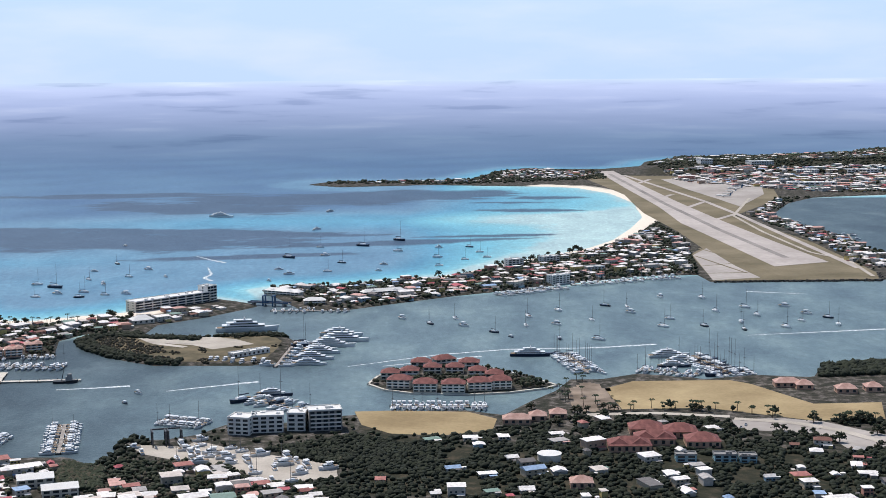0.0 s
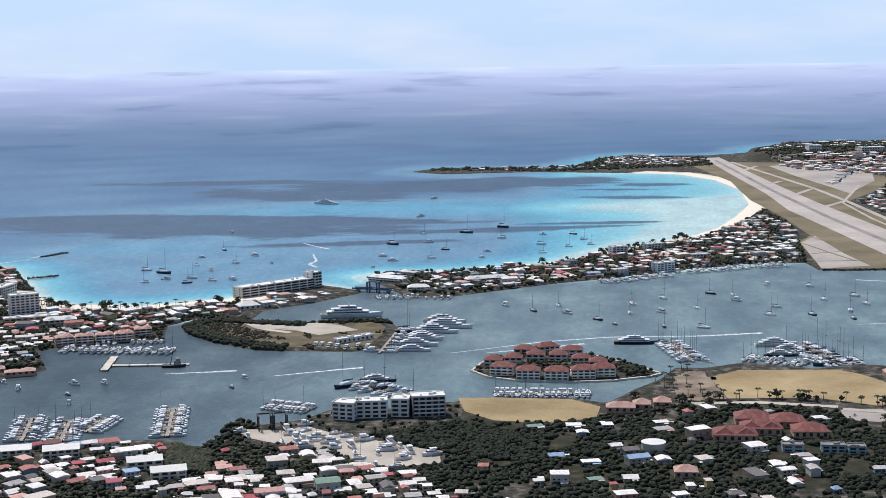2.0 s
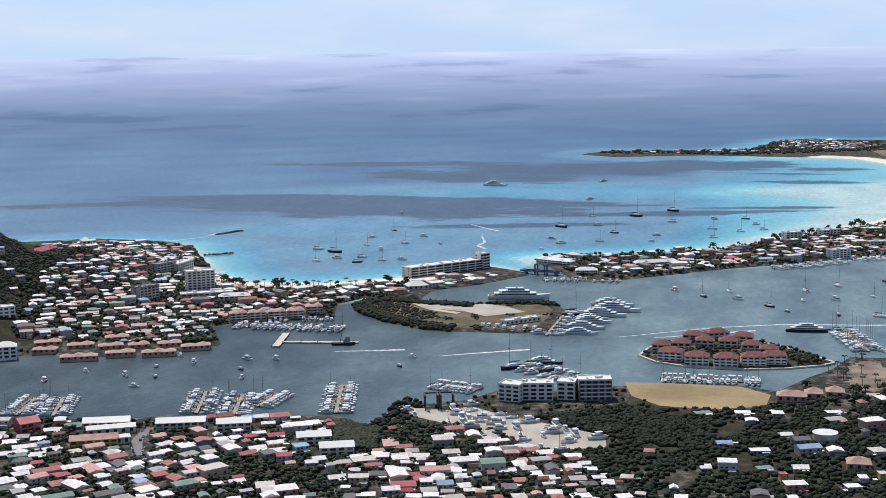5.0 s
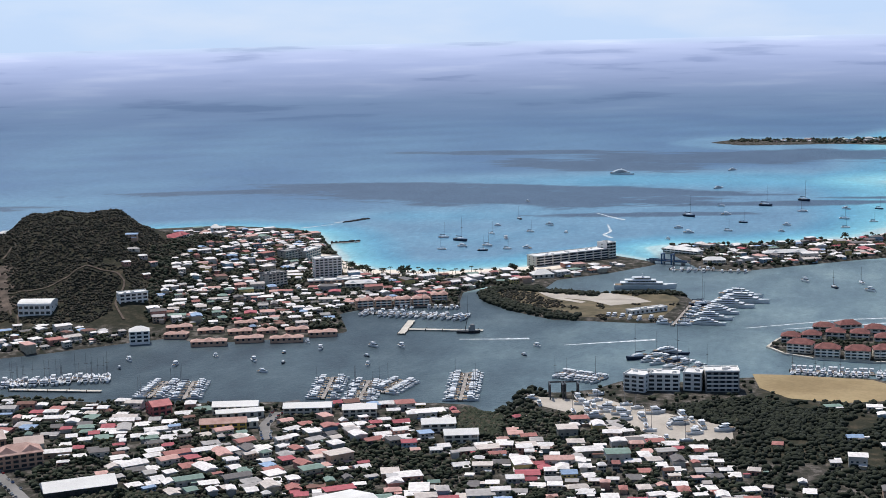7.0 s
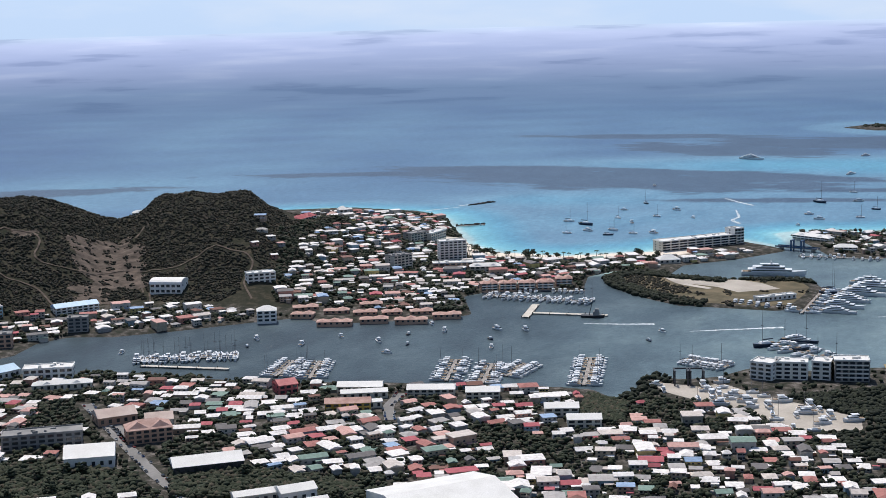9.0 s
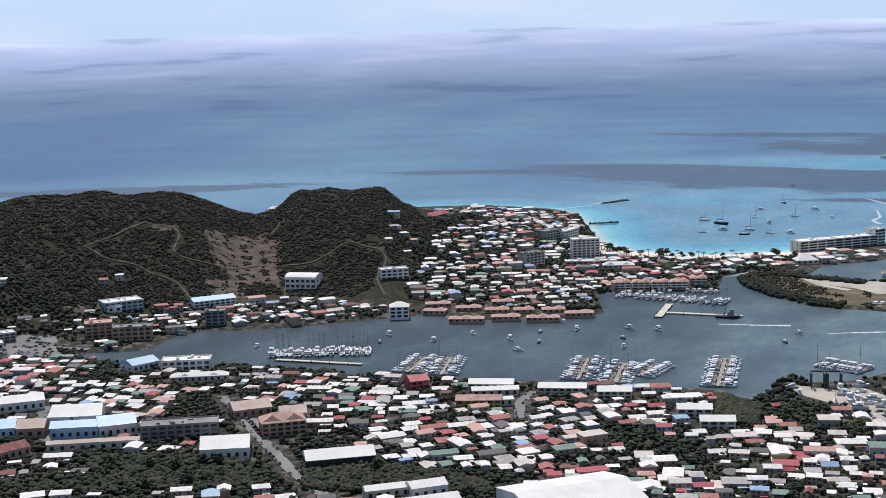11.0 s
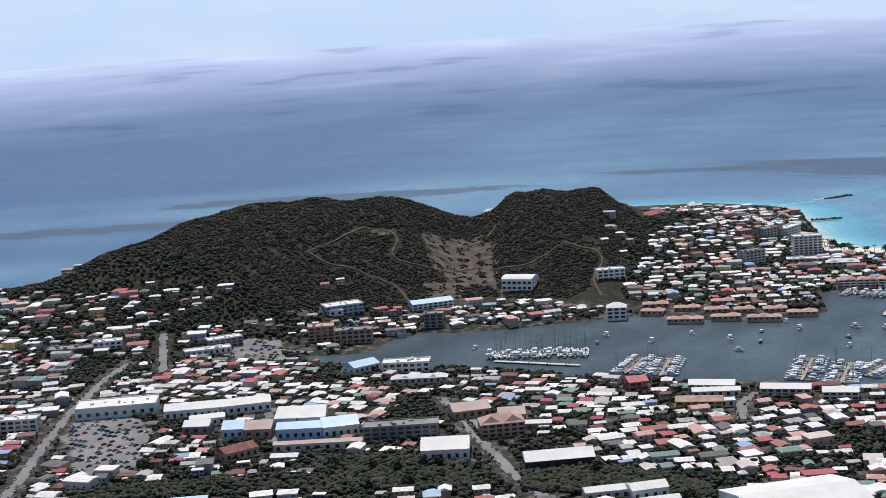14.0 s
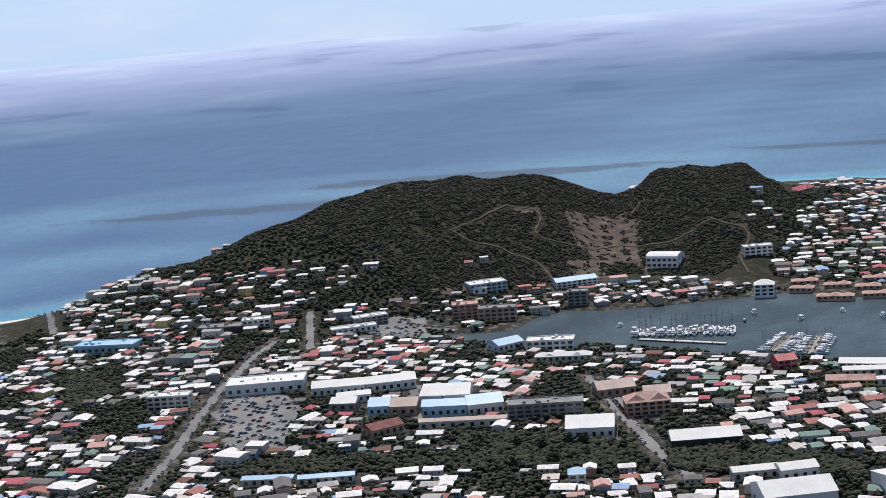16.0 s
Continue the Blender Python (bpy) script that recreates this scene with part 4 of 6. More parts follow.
patch("airfield", AIRFIELD, M_airgrass, 0.1, "dry mown airfield grass beside the runway", "grass")
patch("runway", RUNWAY, M_runway, 0.35, "long pale grey asphalt runway", "runway")
patch("apron", APRON, M_apron, 0.3, "pale concrete aircraft parking apron", "apron")
patch("pad", PALE_PAD, M_apron, 0.22, "worn pale concrete overrun area", "pavement")
ribbon("taxiway", TAXIWAY, 9, M_runway, 0.45, "grey asphalt taxiway along the runway", "taxiway")
ribbon("perimeter_road", PERIMETER, 5, M_yard, 0.6, "pale perimeter road round the airfield", "road")
ribbon("runway_wear", [(361, 3200), (378, 2500), (396, 2100), (420, 1790)], 9, M_tyre, 0.5, "dark worn strip along the runway centre", "runway")
for q in ([(312, 1815), (345, 1660)], [(303, 1720), (350, 1745)], [(300, 1660), (360, 1668)], [(400, 1640), (470, 1650)], [(330, 1890), (362, 1760), (375, 1640)]):
    ribbon("pavement_joint", q, 3, M_airgrass, 0.3, "weed-grown joint across the worn overrun", "pavement")
for q in TAXI_LINKS:
    ribbon("taxiway_link", q, 9, M_runway, 0.5, "short asphalt link between runway and taxiway", "taxiway")
for q in BROWN_FIELDS:
    patch("dry_field", q, M_drygrass, 0.1, "open field of sun-dried brown grass", "field")
patch("islet_grass", [(-226 + (x + 226) * 0.88, 1235 + (y - 1235) * 0.86) for x, y in ISLE], M_isle, 0.06, "dry brown grass on the low islet", "grass")
patch("boatyard", BOATYARD, M_yard, 0.12, "pale gravel boatyard crowded with laid-up boats", "yard")
for q in CAR_LOTS:
    draped("car_lot", q, M_asphalt, 0.12, "pale gravel yard crowded with parked cars", "yard")
patch("gravel_lot", GREY_LOT, M_apron, 0.1, "wide pale gravel lot beside the palm avenue", "yard")
patch("sand_clearing", ISLE_SAND, M_yard, 0.14, "bare sandy clearing on the mangrove islet", "clearing")
for q in DIRT_PATHS:
    ribbon("dirt_track", q, 7, M_yard, 0.3, "pale dirt track", "track")
for q in ROADS:
    ribbon("road", q, 7, M_asphalt, 0.25, "grey asphalt town street", "road")
for q in HILL_TRACKS:
    ribbon("hill_track", q, 1.7, M_cut, 0.6, "bare dirt track cut into the hillside", "track")
draped("forecourt", [(96, 985), (118, 1000), (120, 1062), (104, 1092), (90, 1060), (86, 1010)], M_dirt, 0.1, "bare sandy forecourt between palms and the marina", "yard")
for q in HILL_CUTS:
    draped("hill_cut", q, M_cut, 0.3, "terrace of bare brown earth cut into the slope", "clearing")

# ---- buildings ----
rng = random.Random(5)
TAKEN = {}


def claim(x, y, r):
    for i in range(int((x - r) // 4), int((x + r) // 4) + 1):
        for j in range(int((y - r) // 4), int((y + r) // 4) + 1):
            TAKEN[i, j] = True


def is_free(x, y, r):
    return not any((i, j) in TAKEN for i in range(int((x - r) // 4), int((x + r) // 4) + 1) for j in range(int((y - r) // 4), int((y + r) // 4) + 1))


for line in ROADS + DIRT_PATHS:
    for (ax, ay), (bx, by) in zip(line[:-1], line[1:]):
        n = int(math.hypot(bx - ax, by - ay) / 3) + 1
        for k in range(n + 1):
            claim(ax + (bx - ax) * k / n, ay + (by - ay) * k / n, 4.5)

PAINT = {"cream": M_cream, "white": M_white, "grey": M_grey, "pink": M_pink, "blue": mat("teal_render", (0.2, 0.36, 0.42), (0.34, 0.5, 0.56), 0.1, 2), "bluew": M_blueroof,
         "dark": M_dark, "yellow": M_yellow, "brightred": M_brightred}
TILES = {"white": M_white, "grey": M_grey, "brightred": M_brightred, "salmon": M_salmonroof, "red": M_redroof, "blue": M_blueroof,
         "pinkr": mat("faded_pink_roof", (0.5, 0.38, 0.33), (0.66, 0.54, 0.48), 0.1, 2)}
SAY_WALL = {"cream": "cream rendered", "white": "white rendered", "grey": "grey concrete", "pink": "salmon rendered", "blue": "teal", "bluew": "pale blue", "dark": "dark-walled",
            "yellow": "ochre yellow", "brightred": "bright red"}
SAY_ROOF = {"white": "white", "grey": "grey", "brightred": "bright red", "salmon": "salmon tiled", "red": "dark red tiled", "blue": "pale blue", "pinkr": "faded pink"}
SAY_SHAPE = {"flat": "flat roof", "hip": "hipped roof", "gable": "gabled roof", "barrel": "curved barrel roof"}
SAY_KIND = {"hotel": ("hotel", "hotel block beside the channel"), "condominium": ("condominium", "condominium block by the boatyard"), "tower": ("tower", "apartment tower by the beach"),
            "apartments": ("apartment_building", "apartment house"), "resort": ("resort_building", "resort wing on the headland"), "hall": ("hall", "hall at the hill foot"),
            "waterfront": ("waterfront_building", "building on the marina quay"), "clubhouse": ("clubhouse", "clubhouse near the beach"), "restaurant": ("restaurant", "low restaurant by the quay"),
            "villa": ("villa", "holiday villa on the islet"), "house_red": ("bungalow", "broad bungalow among trees"), "house_blue": ("row_house", "row house among trees"),
            "terminal": ("airport_building", "building beside the airfield"), "factory": ("factory", "factory shed in the town"), "commercial": ("commercial_building", "commercial building in the town"),
            "waterside_villa": ("waterside_villa", "villa terrace at the waterside")}
pane = Build()
pane.prism(0, 0, 0, 1, 1, 0.16)
PANE = pane.mesh("window", [M_glass])
slab = Build()
slab.prism(0, -0.5, 0, 1, 1, 1)
SLAB = slab.mesh("balcony", [M_white])


def child(name, me, parent, x, y, z, sx, sy, sz, a=0.0):
    ob = new(name, me)
    ob.parent = parent
    ob.matrix_basis = Matrix.Translation((x, y, z)) @ Matrix.Rotation(a, 4, "Z") @ Matrix.Diagonal((sx, sy, sz, 1))
    return ob


def building(kind, x, y, w, d, deg, h, storeys, wall, roof, shape):
    name, say = SAY_KIND[kind]
    a = radians(deg)
    n = max(2, int(max(w, d) / 8))
    for i in range(n + 1):
        for j in range(3):
            u, v = (i / n - 0.5) * w, (j / 2 - 0.5) * d
            claim(x + u * math.cos(a) - v * math.sin(a), y + u * math.sin(a) + v * math.cos(a), 2.5)
    cx, cy = np.array([x, x - w / 2, x + w / 2]), np.array([y - d / 2, y, y])
    g = float(height(cx, cy).min())
    root = holder(name, x, y, max(g, 1.2), a)
    tagged(root, "%s %s, %s %s" % (SAY_WALL[wall], say, SAY_ROOF[roof], SAY_SHAPE[shape]), name.replace("_", " "), group=name + "s")
    b = Build()
    b.prism(0, 0, -2.5, h, w, d)
    if storeys > 2:
        for k in range(1, storeys):
            ledge = Build()
            ledge.prism(0, 0, h * k / storeys - 0.14, h * k / storeys + 0.14, w + 0.5, d + 0.5)
            part("ledge", ledge, PAINT[wall], root)
    part("wall", b, PAINT[wall], root)
    b = Build()
    if shape == "flat":
        b.prism(0, 0, h, h + 0.3, w + 0.8, d + 0.8)
        for sx, sy, lw, ld in ((0, -d / 2, w + 0.8, 0.4), (0, d / 2, w + 0.8, 0.4), (-w / 2, 0, 0.4, d), (w / 2, 0, 0.4, d)):
            b.prism(sx, sy, h + 0.3, h + 0.95, lw, ld)
        r = random.Random(int(x * 7 + y))
        for _ in range(int(w / 9) + 1):
            b.prism(r.uniform(-w / 2.6, w / 2.6), r.uniform(-d / 4, d / 4), h + 0.3, h + r.uniform(0.9, 2.2), r.uniform(1, 3.5), r.uniform(1, 2.5))
    elif shape == "barrel":
        n, out = 8, []
        for sx in (-w / 2 - 0.4, w / 2 + 0.4):
            out += [(sx, -math.cos(math.pi * k / n) * (d / 2 + 0.4), h + math.sin(math.pi * k / n) * 3.4) for k in range(n + 1)]
        b.solid(out, [(k, k + 1, n + 2 + k, n + 1 + k) for k in range(n)] + [tuple(range(n, -1, -1)), tuple(range(n + 1, 2 * n + 2))])
    else:
        if kind in ("waterside_villa", "waterfront"):
            n = max(2, int(w / 8))
            for k in range(n):
                ux = (k + 0.5) / n * w - w / 2
                b.roof(ux, (k % 2) * 0.8 - 0.4, h + 0.02 * k, d + 0.6, w / n - 0.3, 1.8 + 0.5 * (k % 2), math.pi / 2, 0, w / n * 0.4, 0.3)
        rise = min(d * (0.2 if shape == "gable" else 0.3), 4.5)
        if kind in ("waterside_villa", "waterfront"):
            rise = 1.1
        b.roof(0, 0, h, w, d, rise, 0, 0, d * 0.5 if shape == "hip" and w > d else (w * 0.4 if shape == "hip" else 0))
        if shape == "hip" and w > 22:
            b.roof(-w / 4, -d / 5, h, d * 0.5, d * 0.8, rise * 0.9, math.pi / 2, 0, d * 0.2)
            b.roof(w / 4, -d / 5, h, d * 0.5, d * 0.8, rise * 0.9, math.pi / 2, 0, d * 0.2)
    part("roof", b, TILES[roof], root)
    sh = h / storeys
    bays = max(2, min(9, int(w / 4.2)))
    ww = w / bays * (0.82 if kind == "hotel" else 0.66 if storeys > 1 else 0.4)
    for s in range(storeys):
        z = s * sh + sh * 0.28
        for k in range(bays):
            child("window", PANE, root, (k + 0.5) / bays * w - w / 2, -d / 2 - 0.02, z, ww, 1, sh * 0.72 if kind == "hotel" else min(sh * 0.56, 2.3))
        m = 1 if d < 13 or storeys > 4 else 2
        for k in range(m):
            for side in (-1, 1):
                child("window", PANE, root, side * (w / 2 + 0.02), (k + 0.5) / m * d - d / 2, z, 1.6, 1, min(sh * 0.45, 1.7), math.pi / 2)
        if kind in ("tower", "condominium", "hotel", "villa", "waterfront") and s:
            child("balcony", SLAB, root, 0, -d / 2, s * sh - 0.1, w * 0.92, 1.3, 0.22)
            child("balcony", SLAB, root, 0, -d / 2 - 1.2, s * sh + 0.1, w * 0.92, 0.12, 0.75)
    return root


for row in BUILT:
    building(*row)

# ---- common town houses ----
def house_shape(r):
    k = r.random()
    grow = 0.62 if k < 0.3 else 1.0 if k < 0.86 else 1.55
    w, d = grow * r.uniform(6.2, 11.0), min(1.3, grow) * r.uniform(5.6, 8.6)
    h = r.choice((1.9, 2.1, 2.4, 4.2)) if grow < 1.5 else r.choice((3.0, 4.4, 6.0))
    return w, d, h, r.choice(("gable", "gable", "hip", "hip", "shed")), r.uniform(0.7, 1.7)


def house_into(walls, roofs, panes, x, y, z, a, w, d, h, kind, rise, sunk=2.0):
    """Walls, roof and openings of a small house, each into its own gatherer."""
    c, s = math.cos(a), math.sin(a)
    walls.prism(x, y, z - sunk, z + h, w, d, a)
    annex = w > 8
    if annex:
        ox, oy = w * 0.24, -d / 2 - 1.4
        walls.prism(x + ox * c - oy * s, y + ox * s + oy * c, z - sunk, z + 1.8, w * 0.4, 2.8, a)
        roofs.prism(x + ox * c - oy * s, y + ox * s + oy * c, z + 1.8, z + 1.98, w * 0.46, 3.4, a)
    if kind == "shed":
        roofs.prism(x, y, z + h, z + h + 0.22, w + 0.9, d + 0.9, a)
    else:
        roofs.roof(x, y, z + h, w, d, rise, a, 0, min(w, d) * 0.45 if kind == "hip" else 0.0)
    for k, ox in enumerate((-w * 0.32, -w * 0.04, w * 0.34)):
        for lev in range(2 if h > 3.5 else 1):
            oy = -d / 2 - 0.03
            lo, hi = (0.05, 1.6) if (k == 1 and lev == 0) else (0.7 + lev * 2.0, 1.6 + lev * 2.0)
            if not (annex and k == 2 and lev == 0):
                panes.append((x + ox * c - oy * s, y + ox * s + oy * c, z + lo, 1.3, hi - lo, a, k == 1 and lev == 0))


ZONES = [  # outline, spacing, share kept, turn in degrees, name
    ([(-1000, 640), (-800, 440), (-690, 390), (-470, 500), (-240, 590), (-30, 700), (-60, 770), (-100, 850), (-215, 860), (-260, 878), (-350, 862), (-440, 838), (-590, 824), (-690, 812), (-760, 870), (-880, 850), (-1040, 740)], 10.4, 0.93, 26, "town"),
    ([(-30, 700), (260, 740), (330, 900), (250, 930), (60, 985), (-60, 930), (-90, 850)], 20.0, 0.42, 8, "garden_quarter"),
    ([(-400, 1170), (-335, 1225), (-345, 1290), (-290, 1330), (-310, 1400), (-390, 1368), (-465, 1370), (-520, 1425), (-600, 1600), (-690, 1640), (-800, 1640), (-690, 1400), (-620, 1260), (-560, 1085), (-440, 1070)], 13.0, 0.84, 35, "headland"),
    ([(-520, 1045), (-590, 985), (-660, 945), (-690, 850), (-760, 880), (-880, 860), (-850, 900), (-800, 915), (-750, 985), (-640, 1060)], 13.5, 0.75, 45, "far_bank"),
    ([(-1130, 770), (-1030, 700), (-850, 800), (-850, 930), (-915, 905), (-985, 860), (-1075, 850)], 11.5, 0.72, 40, "hillside"),
    ([(-300, 1425), (-240, 1440), (-195, 1470), (-225, 1405), (-268, 1362), (-320, 1335)], 11.0, 0.8, 45, "quay"),
    ([(-190, 1562), (-140, 1455), (-95, 1444), (100, 1585), (280, 1668), (300, 1800), (325, 1990), (300, 2180), (250, 2000), (180, 1885), (60, 1735), (-50, 1622)], 13.0, 0.66, 38, "sandbar"),
    ([(490, 1690), (556, 1720), (545, 2100), (520, 2280), (600, 2510), (590, 2580), (480, 2300), (500, 1950)], 15.0, 0.8, 10, "airport_side"),
    ([(120, 3100), (260, 3060), (340, 3200), (240, 3330), (140, 3310)], 16.0, 0.75, 20, "point"),
    ([(-200, 2960), (60, 2990), (120, 3060), (-100, 3020)], 22.0, 0.6, 0, "reef_spit"),
    ([(480, 3480), (1400, 3500), (1500, 3900), (1100, 3900), (620, 3740)], 28.0, 0.7, 15, "far_town"),
    ([(480, 2950), (700, 2700), (1200, 2760), (1300, 3200), (700, 3300), (480, 3200)], 20.0, 0.75, 15, "airport_town"),
]
PROTO = []
for k in range(18):
    w, d, h, kind, rise = house_shape(rng)
    root = holder("house")
    tagged(root, {"gable": "small rendered house with a gabled sheet roof", "hip": "small rendered house with a hipped sheet roof", "shed": "small rendered house with a flat sheet roof"}[kind], "house", group="town houses")
    wb, rb, pl = Build(), Build(), []
    house_into(wb, rb, pl, 0, 0, 0, 0, w, d, h, kind, rise)
    part("wall", wb, M_wall_o, root)
    part("roof", rb, M_roof_o, root)
    for px, py, pz, pw, ph, a, is_door in pl:
        child("door" if is_door else "window", PANE, root, px, py, pz, pw, 1, ph, a)
    PROTO.append((root, max(w, d)))
single, PROTO_USED = 0, set()
OPEN_LAND = [np.array(q, float) for q in BROWN_FIELDS + [BOATYARD, GREY_LOT] + CAR_LOTS + WOODS]
CLEAR_LAND = OPEN_LAND[:len(BROWN_FIELDS) + 2 + len(CAR_LOTS)]
for outline, step, share, turn, name in ZONES:
    p = np.array(outline, float)
    c0, a0 = p.mean(0), radians(turn)
    reach = np.abs(p - c0).max() * 1.5
    grid = np.arange(-reach, reach, step)
    cand = [(c0[0] + (i + rng.uniform(-0.34, 0.34) * step) * math.cos(a0) - (j + rng.uniform(-0.34, 0.34) * step) * math.sin(a0), c0[1] + i * math.sin(a0) + j * math.cos(a0)) for i in grid for j in grid * 0.86]
    X, Y = np.array([q[0] for q in cand]), np.array([q[1] for q in cand])
    ok = (inside_distance(X, Y, p) > 0) & (land_distance(X, Y) > 7)
    for q in OPEN_LAND:
        ok &= inside_distance(X, Y, q) < -4
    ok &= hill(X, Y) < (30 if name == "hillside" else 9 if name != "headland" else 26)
    ok &= beach_cover(X, Y, None) < 0.1
    if name == "town":
        ok &= waves(X, Y, 90, 51) < 0.55
    wb, rb, pb = Build(), Build(), []
    Zs = height(X, Y)
    big = 1.6 if name in ("far_town", "airport_town") else 1.0
    for x, y, z, good in zip(X, Y, Zs, ok):
        if not good or rng.random() > share or not is_free(x, y, 3.2):
            continue
        a = a0 + 0.3 * float(waves(x, y, 260, 9)) + rng.choice((0, 0, math.pi / 2)) + rng.uniform(-0.15, 0.15)
        claim(x, y, 2.5)
        if name == "town" and single < 235 and -640 < x < -180 and y > 600:
            root, size = PROTO[rng.randrange(len(PROTO))]
            m = Matrix.Translation((x, y, z)) @ Matrix.Rotation(a, 4, "Z")
            if root.name in PROTO_USED:
                copy_thing(root, m)
            else:
                PROTO_USED.add(root.name)
                root.matrix_basis = m
            single += 1
        else:
            w, d, h, kind, rise = house_shape(rng)
            if big == 1 and rng.random() < 0.45:      # a lean-to or carport beside the house
                q, far = rng.uniform(0, 6.283), rng.uniform(5.5, 7.5)
                sw, sd, sh = rng.uniform(2.2, 4.5), rng.uniform(1.8, 3.2), rng.uniform(1.3, 1.9)
                wb.prism(x + far * math.cos(q), y + far * math.sin(q), z - 1.5, z + sh, sw * 0.9, sd * 0.9, a)
                rb.prism(x + far * math.cos(q), y + far * math.sin(q), z + sh, z + sh + 0.14, sw, sd, a)
            house_into(wb, rb, pb, x, y, z, a, w * big, d * big, h * (1.5 if big > 1 and rng.random() < 0.4 else 1), kind, rise, 3.0)
    if wb.v:
        gl = Build()
        for px, py, pz, pw, ph, a, _ in pb:
            gl.prism(px, py, pz, pz + ph, pw, 0.12, a)
        root = holder(name + "_houses")
        tagged(root, "crowded small houses with white, red and grey sheet roofs", "houses", kind="stuff")
        for nm, bb, mm in (("wall", wb, M_wall), ("roof", rb, M_roof), ("window", gl, M_glass)):
            tagged(part(nm, bb, mm, root), kind="stuff")

# houses standing singly on the slopes
HILL_HOUSES = [(-645, 1226), (-632, 1220), (-629, 1182), (-595, 1270), (-587, 1259), (-578, 1188), (-561, 1186), (-584, 1174), (-611, 1184), (-548, 1243), (-659, 1253), (-590, 1324),
               (-570, 1329), (-618, 1213), (-1030, 912), (-1027, 896), (-993, 781), (-980, 828), (-919, 893), (-912, 867), (-1004, 827), (-800, 985), (-795, 1000)]
for x, y in HILL_HOUSES:
    root, size = PROTO[rng.randrange(len(PROTO))]
    copy_thing(root, Matrix.Translation((x, y, float(height(np.array([x]), np.array([y]))[0]) + 0.6)) @ Matrix.Rotation(rng.uniform(0.2, 0.9), 4, "Z"))
    claim(x, y, 4)

# ---- boats ----
def loft(b, L, beam, free, k=0, bow=0.45, z0=-0.35):
    """A hull with a raked bow, along x, its waterline at zero."""
    st = [(-0.5, 0.8, 0.92), (-0.3, 0.97, 0.9), (0.0, 1.0, 0.93), (0.25, 0.78, 1.02), (0.42, 0.36, 1.14), (0.5, 0.03, 1.25)]
    n, v = len(st), []
    for t, wd, sh in st:
        hw = beam / 2 * wd
        v += [(t * L - (0.04 * L if t > 0.4 else 0), -hw * 0.55, z0), (t * L, -hw, free * sh), (t * L, hw, free * sh), (t * L - (0.04 * L if t > 0.4 else 0), hw * 0.55, z0)]
    f = []
    for i in range(n - 1):
        p, q = 4 * i, 4 * i + 4
        f += [(p, q, q + 1, p + 1), (p + 1, q + 1, q + 2, p + 2), (p + 2, q + 2, q + 3, p + 3)]
    b.solid(v, f + [(0, 1, 2, 3), (4 * n - 1, 4 * n - 2, 4 * n - 3, 4 * n - 4)], k)


def sailboat(L, hull_mat, say):
    root = holder("sailboat")
    tagged(root, say, "sailboat", group="moored sailboats")
    b = Build(); loft(b, L, L * 0.34, L * 0.14)
    part("hull", b, hull_mat, root)
    b = Build(); b.prism(-0.02 * L, 0, L * 0.12, L * 0.2, L * 0.46, L * 0.22, 0, 0, 0.8)
    part("cabin", b, M_hull, root)
    b = Build(); b.prism(-0.33 * L, 0, L * 0.12, L * 0.155, L * 0.2, L * 0.15)
    part("cockpit", b, M_teak, root)
    b = Build(); b.prism(0.08 * L, 0, L * 0.1, L * 1.42, 0.24, 0.24, 0, 0, 0.6); b.prism(0.08 * L, 0, L * 0.8, L * 0.82, 0.1, L * 0.2)
    part("mast", b, M_spar, root)
    b = Build(); b.prism(-0.15 * L, 0, L * 0.26, L * 0.3, L * 0.46, 0.4)
    part("boom", b, M_navy, root)
    return root


def motorboat(L, hull_mat, say):
    root = holder("motorboat")
    tagged(root, say, "motorboat", group="moored motorboats")
    b = Build(); loft(b, L, L * 0.32, L * 0.13)
    part("hull", b, hull_mat, root)
    b = Build(); b.prism(0.02 * L, 0, L * 0.12, L * 0.24, L * 0.48, L * 0.24, 0, 0, 0.8, -0.03 * L)
    part("cabin", b, M_hull, root)
    b = Build(); b.prism(0.03 * L, 0, L * 0.165, L * 0.205, L * 0.47, L * 0.235, 0, 0, 0.93)
    part("window", b, M_glass, root)
    b = Build(); b.prism(-0.08 * L, 0, L * 0.3, L * 0.32, L * 0.34, L * 0.24); b.prism(-0.08 * L, 0, L * 0.22, L * 0.3, L * 0.03, L * 0.2)
    part("hardtop", b, M_hull, root)
    b = Build(); b.prism(-0.36 * L, 0, L * 0.115, L * 0.135, L * 0.24, L * 0.2)
    part("deck", b, M_teak, root)
    return root


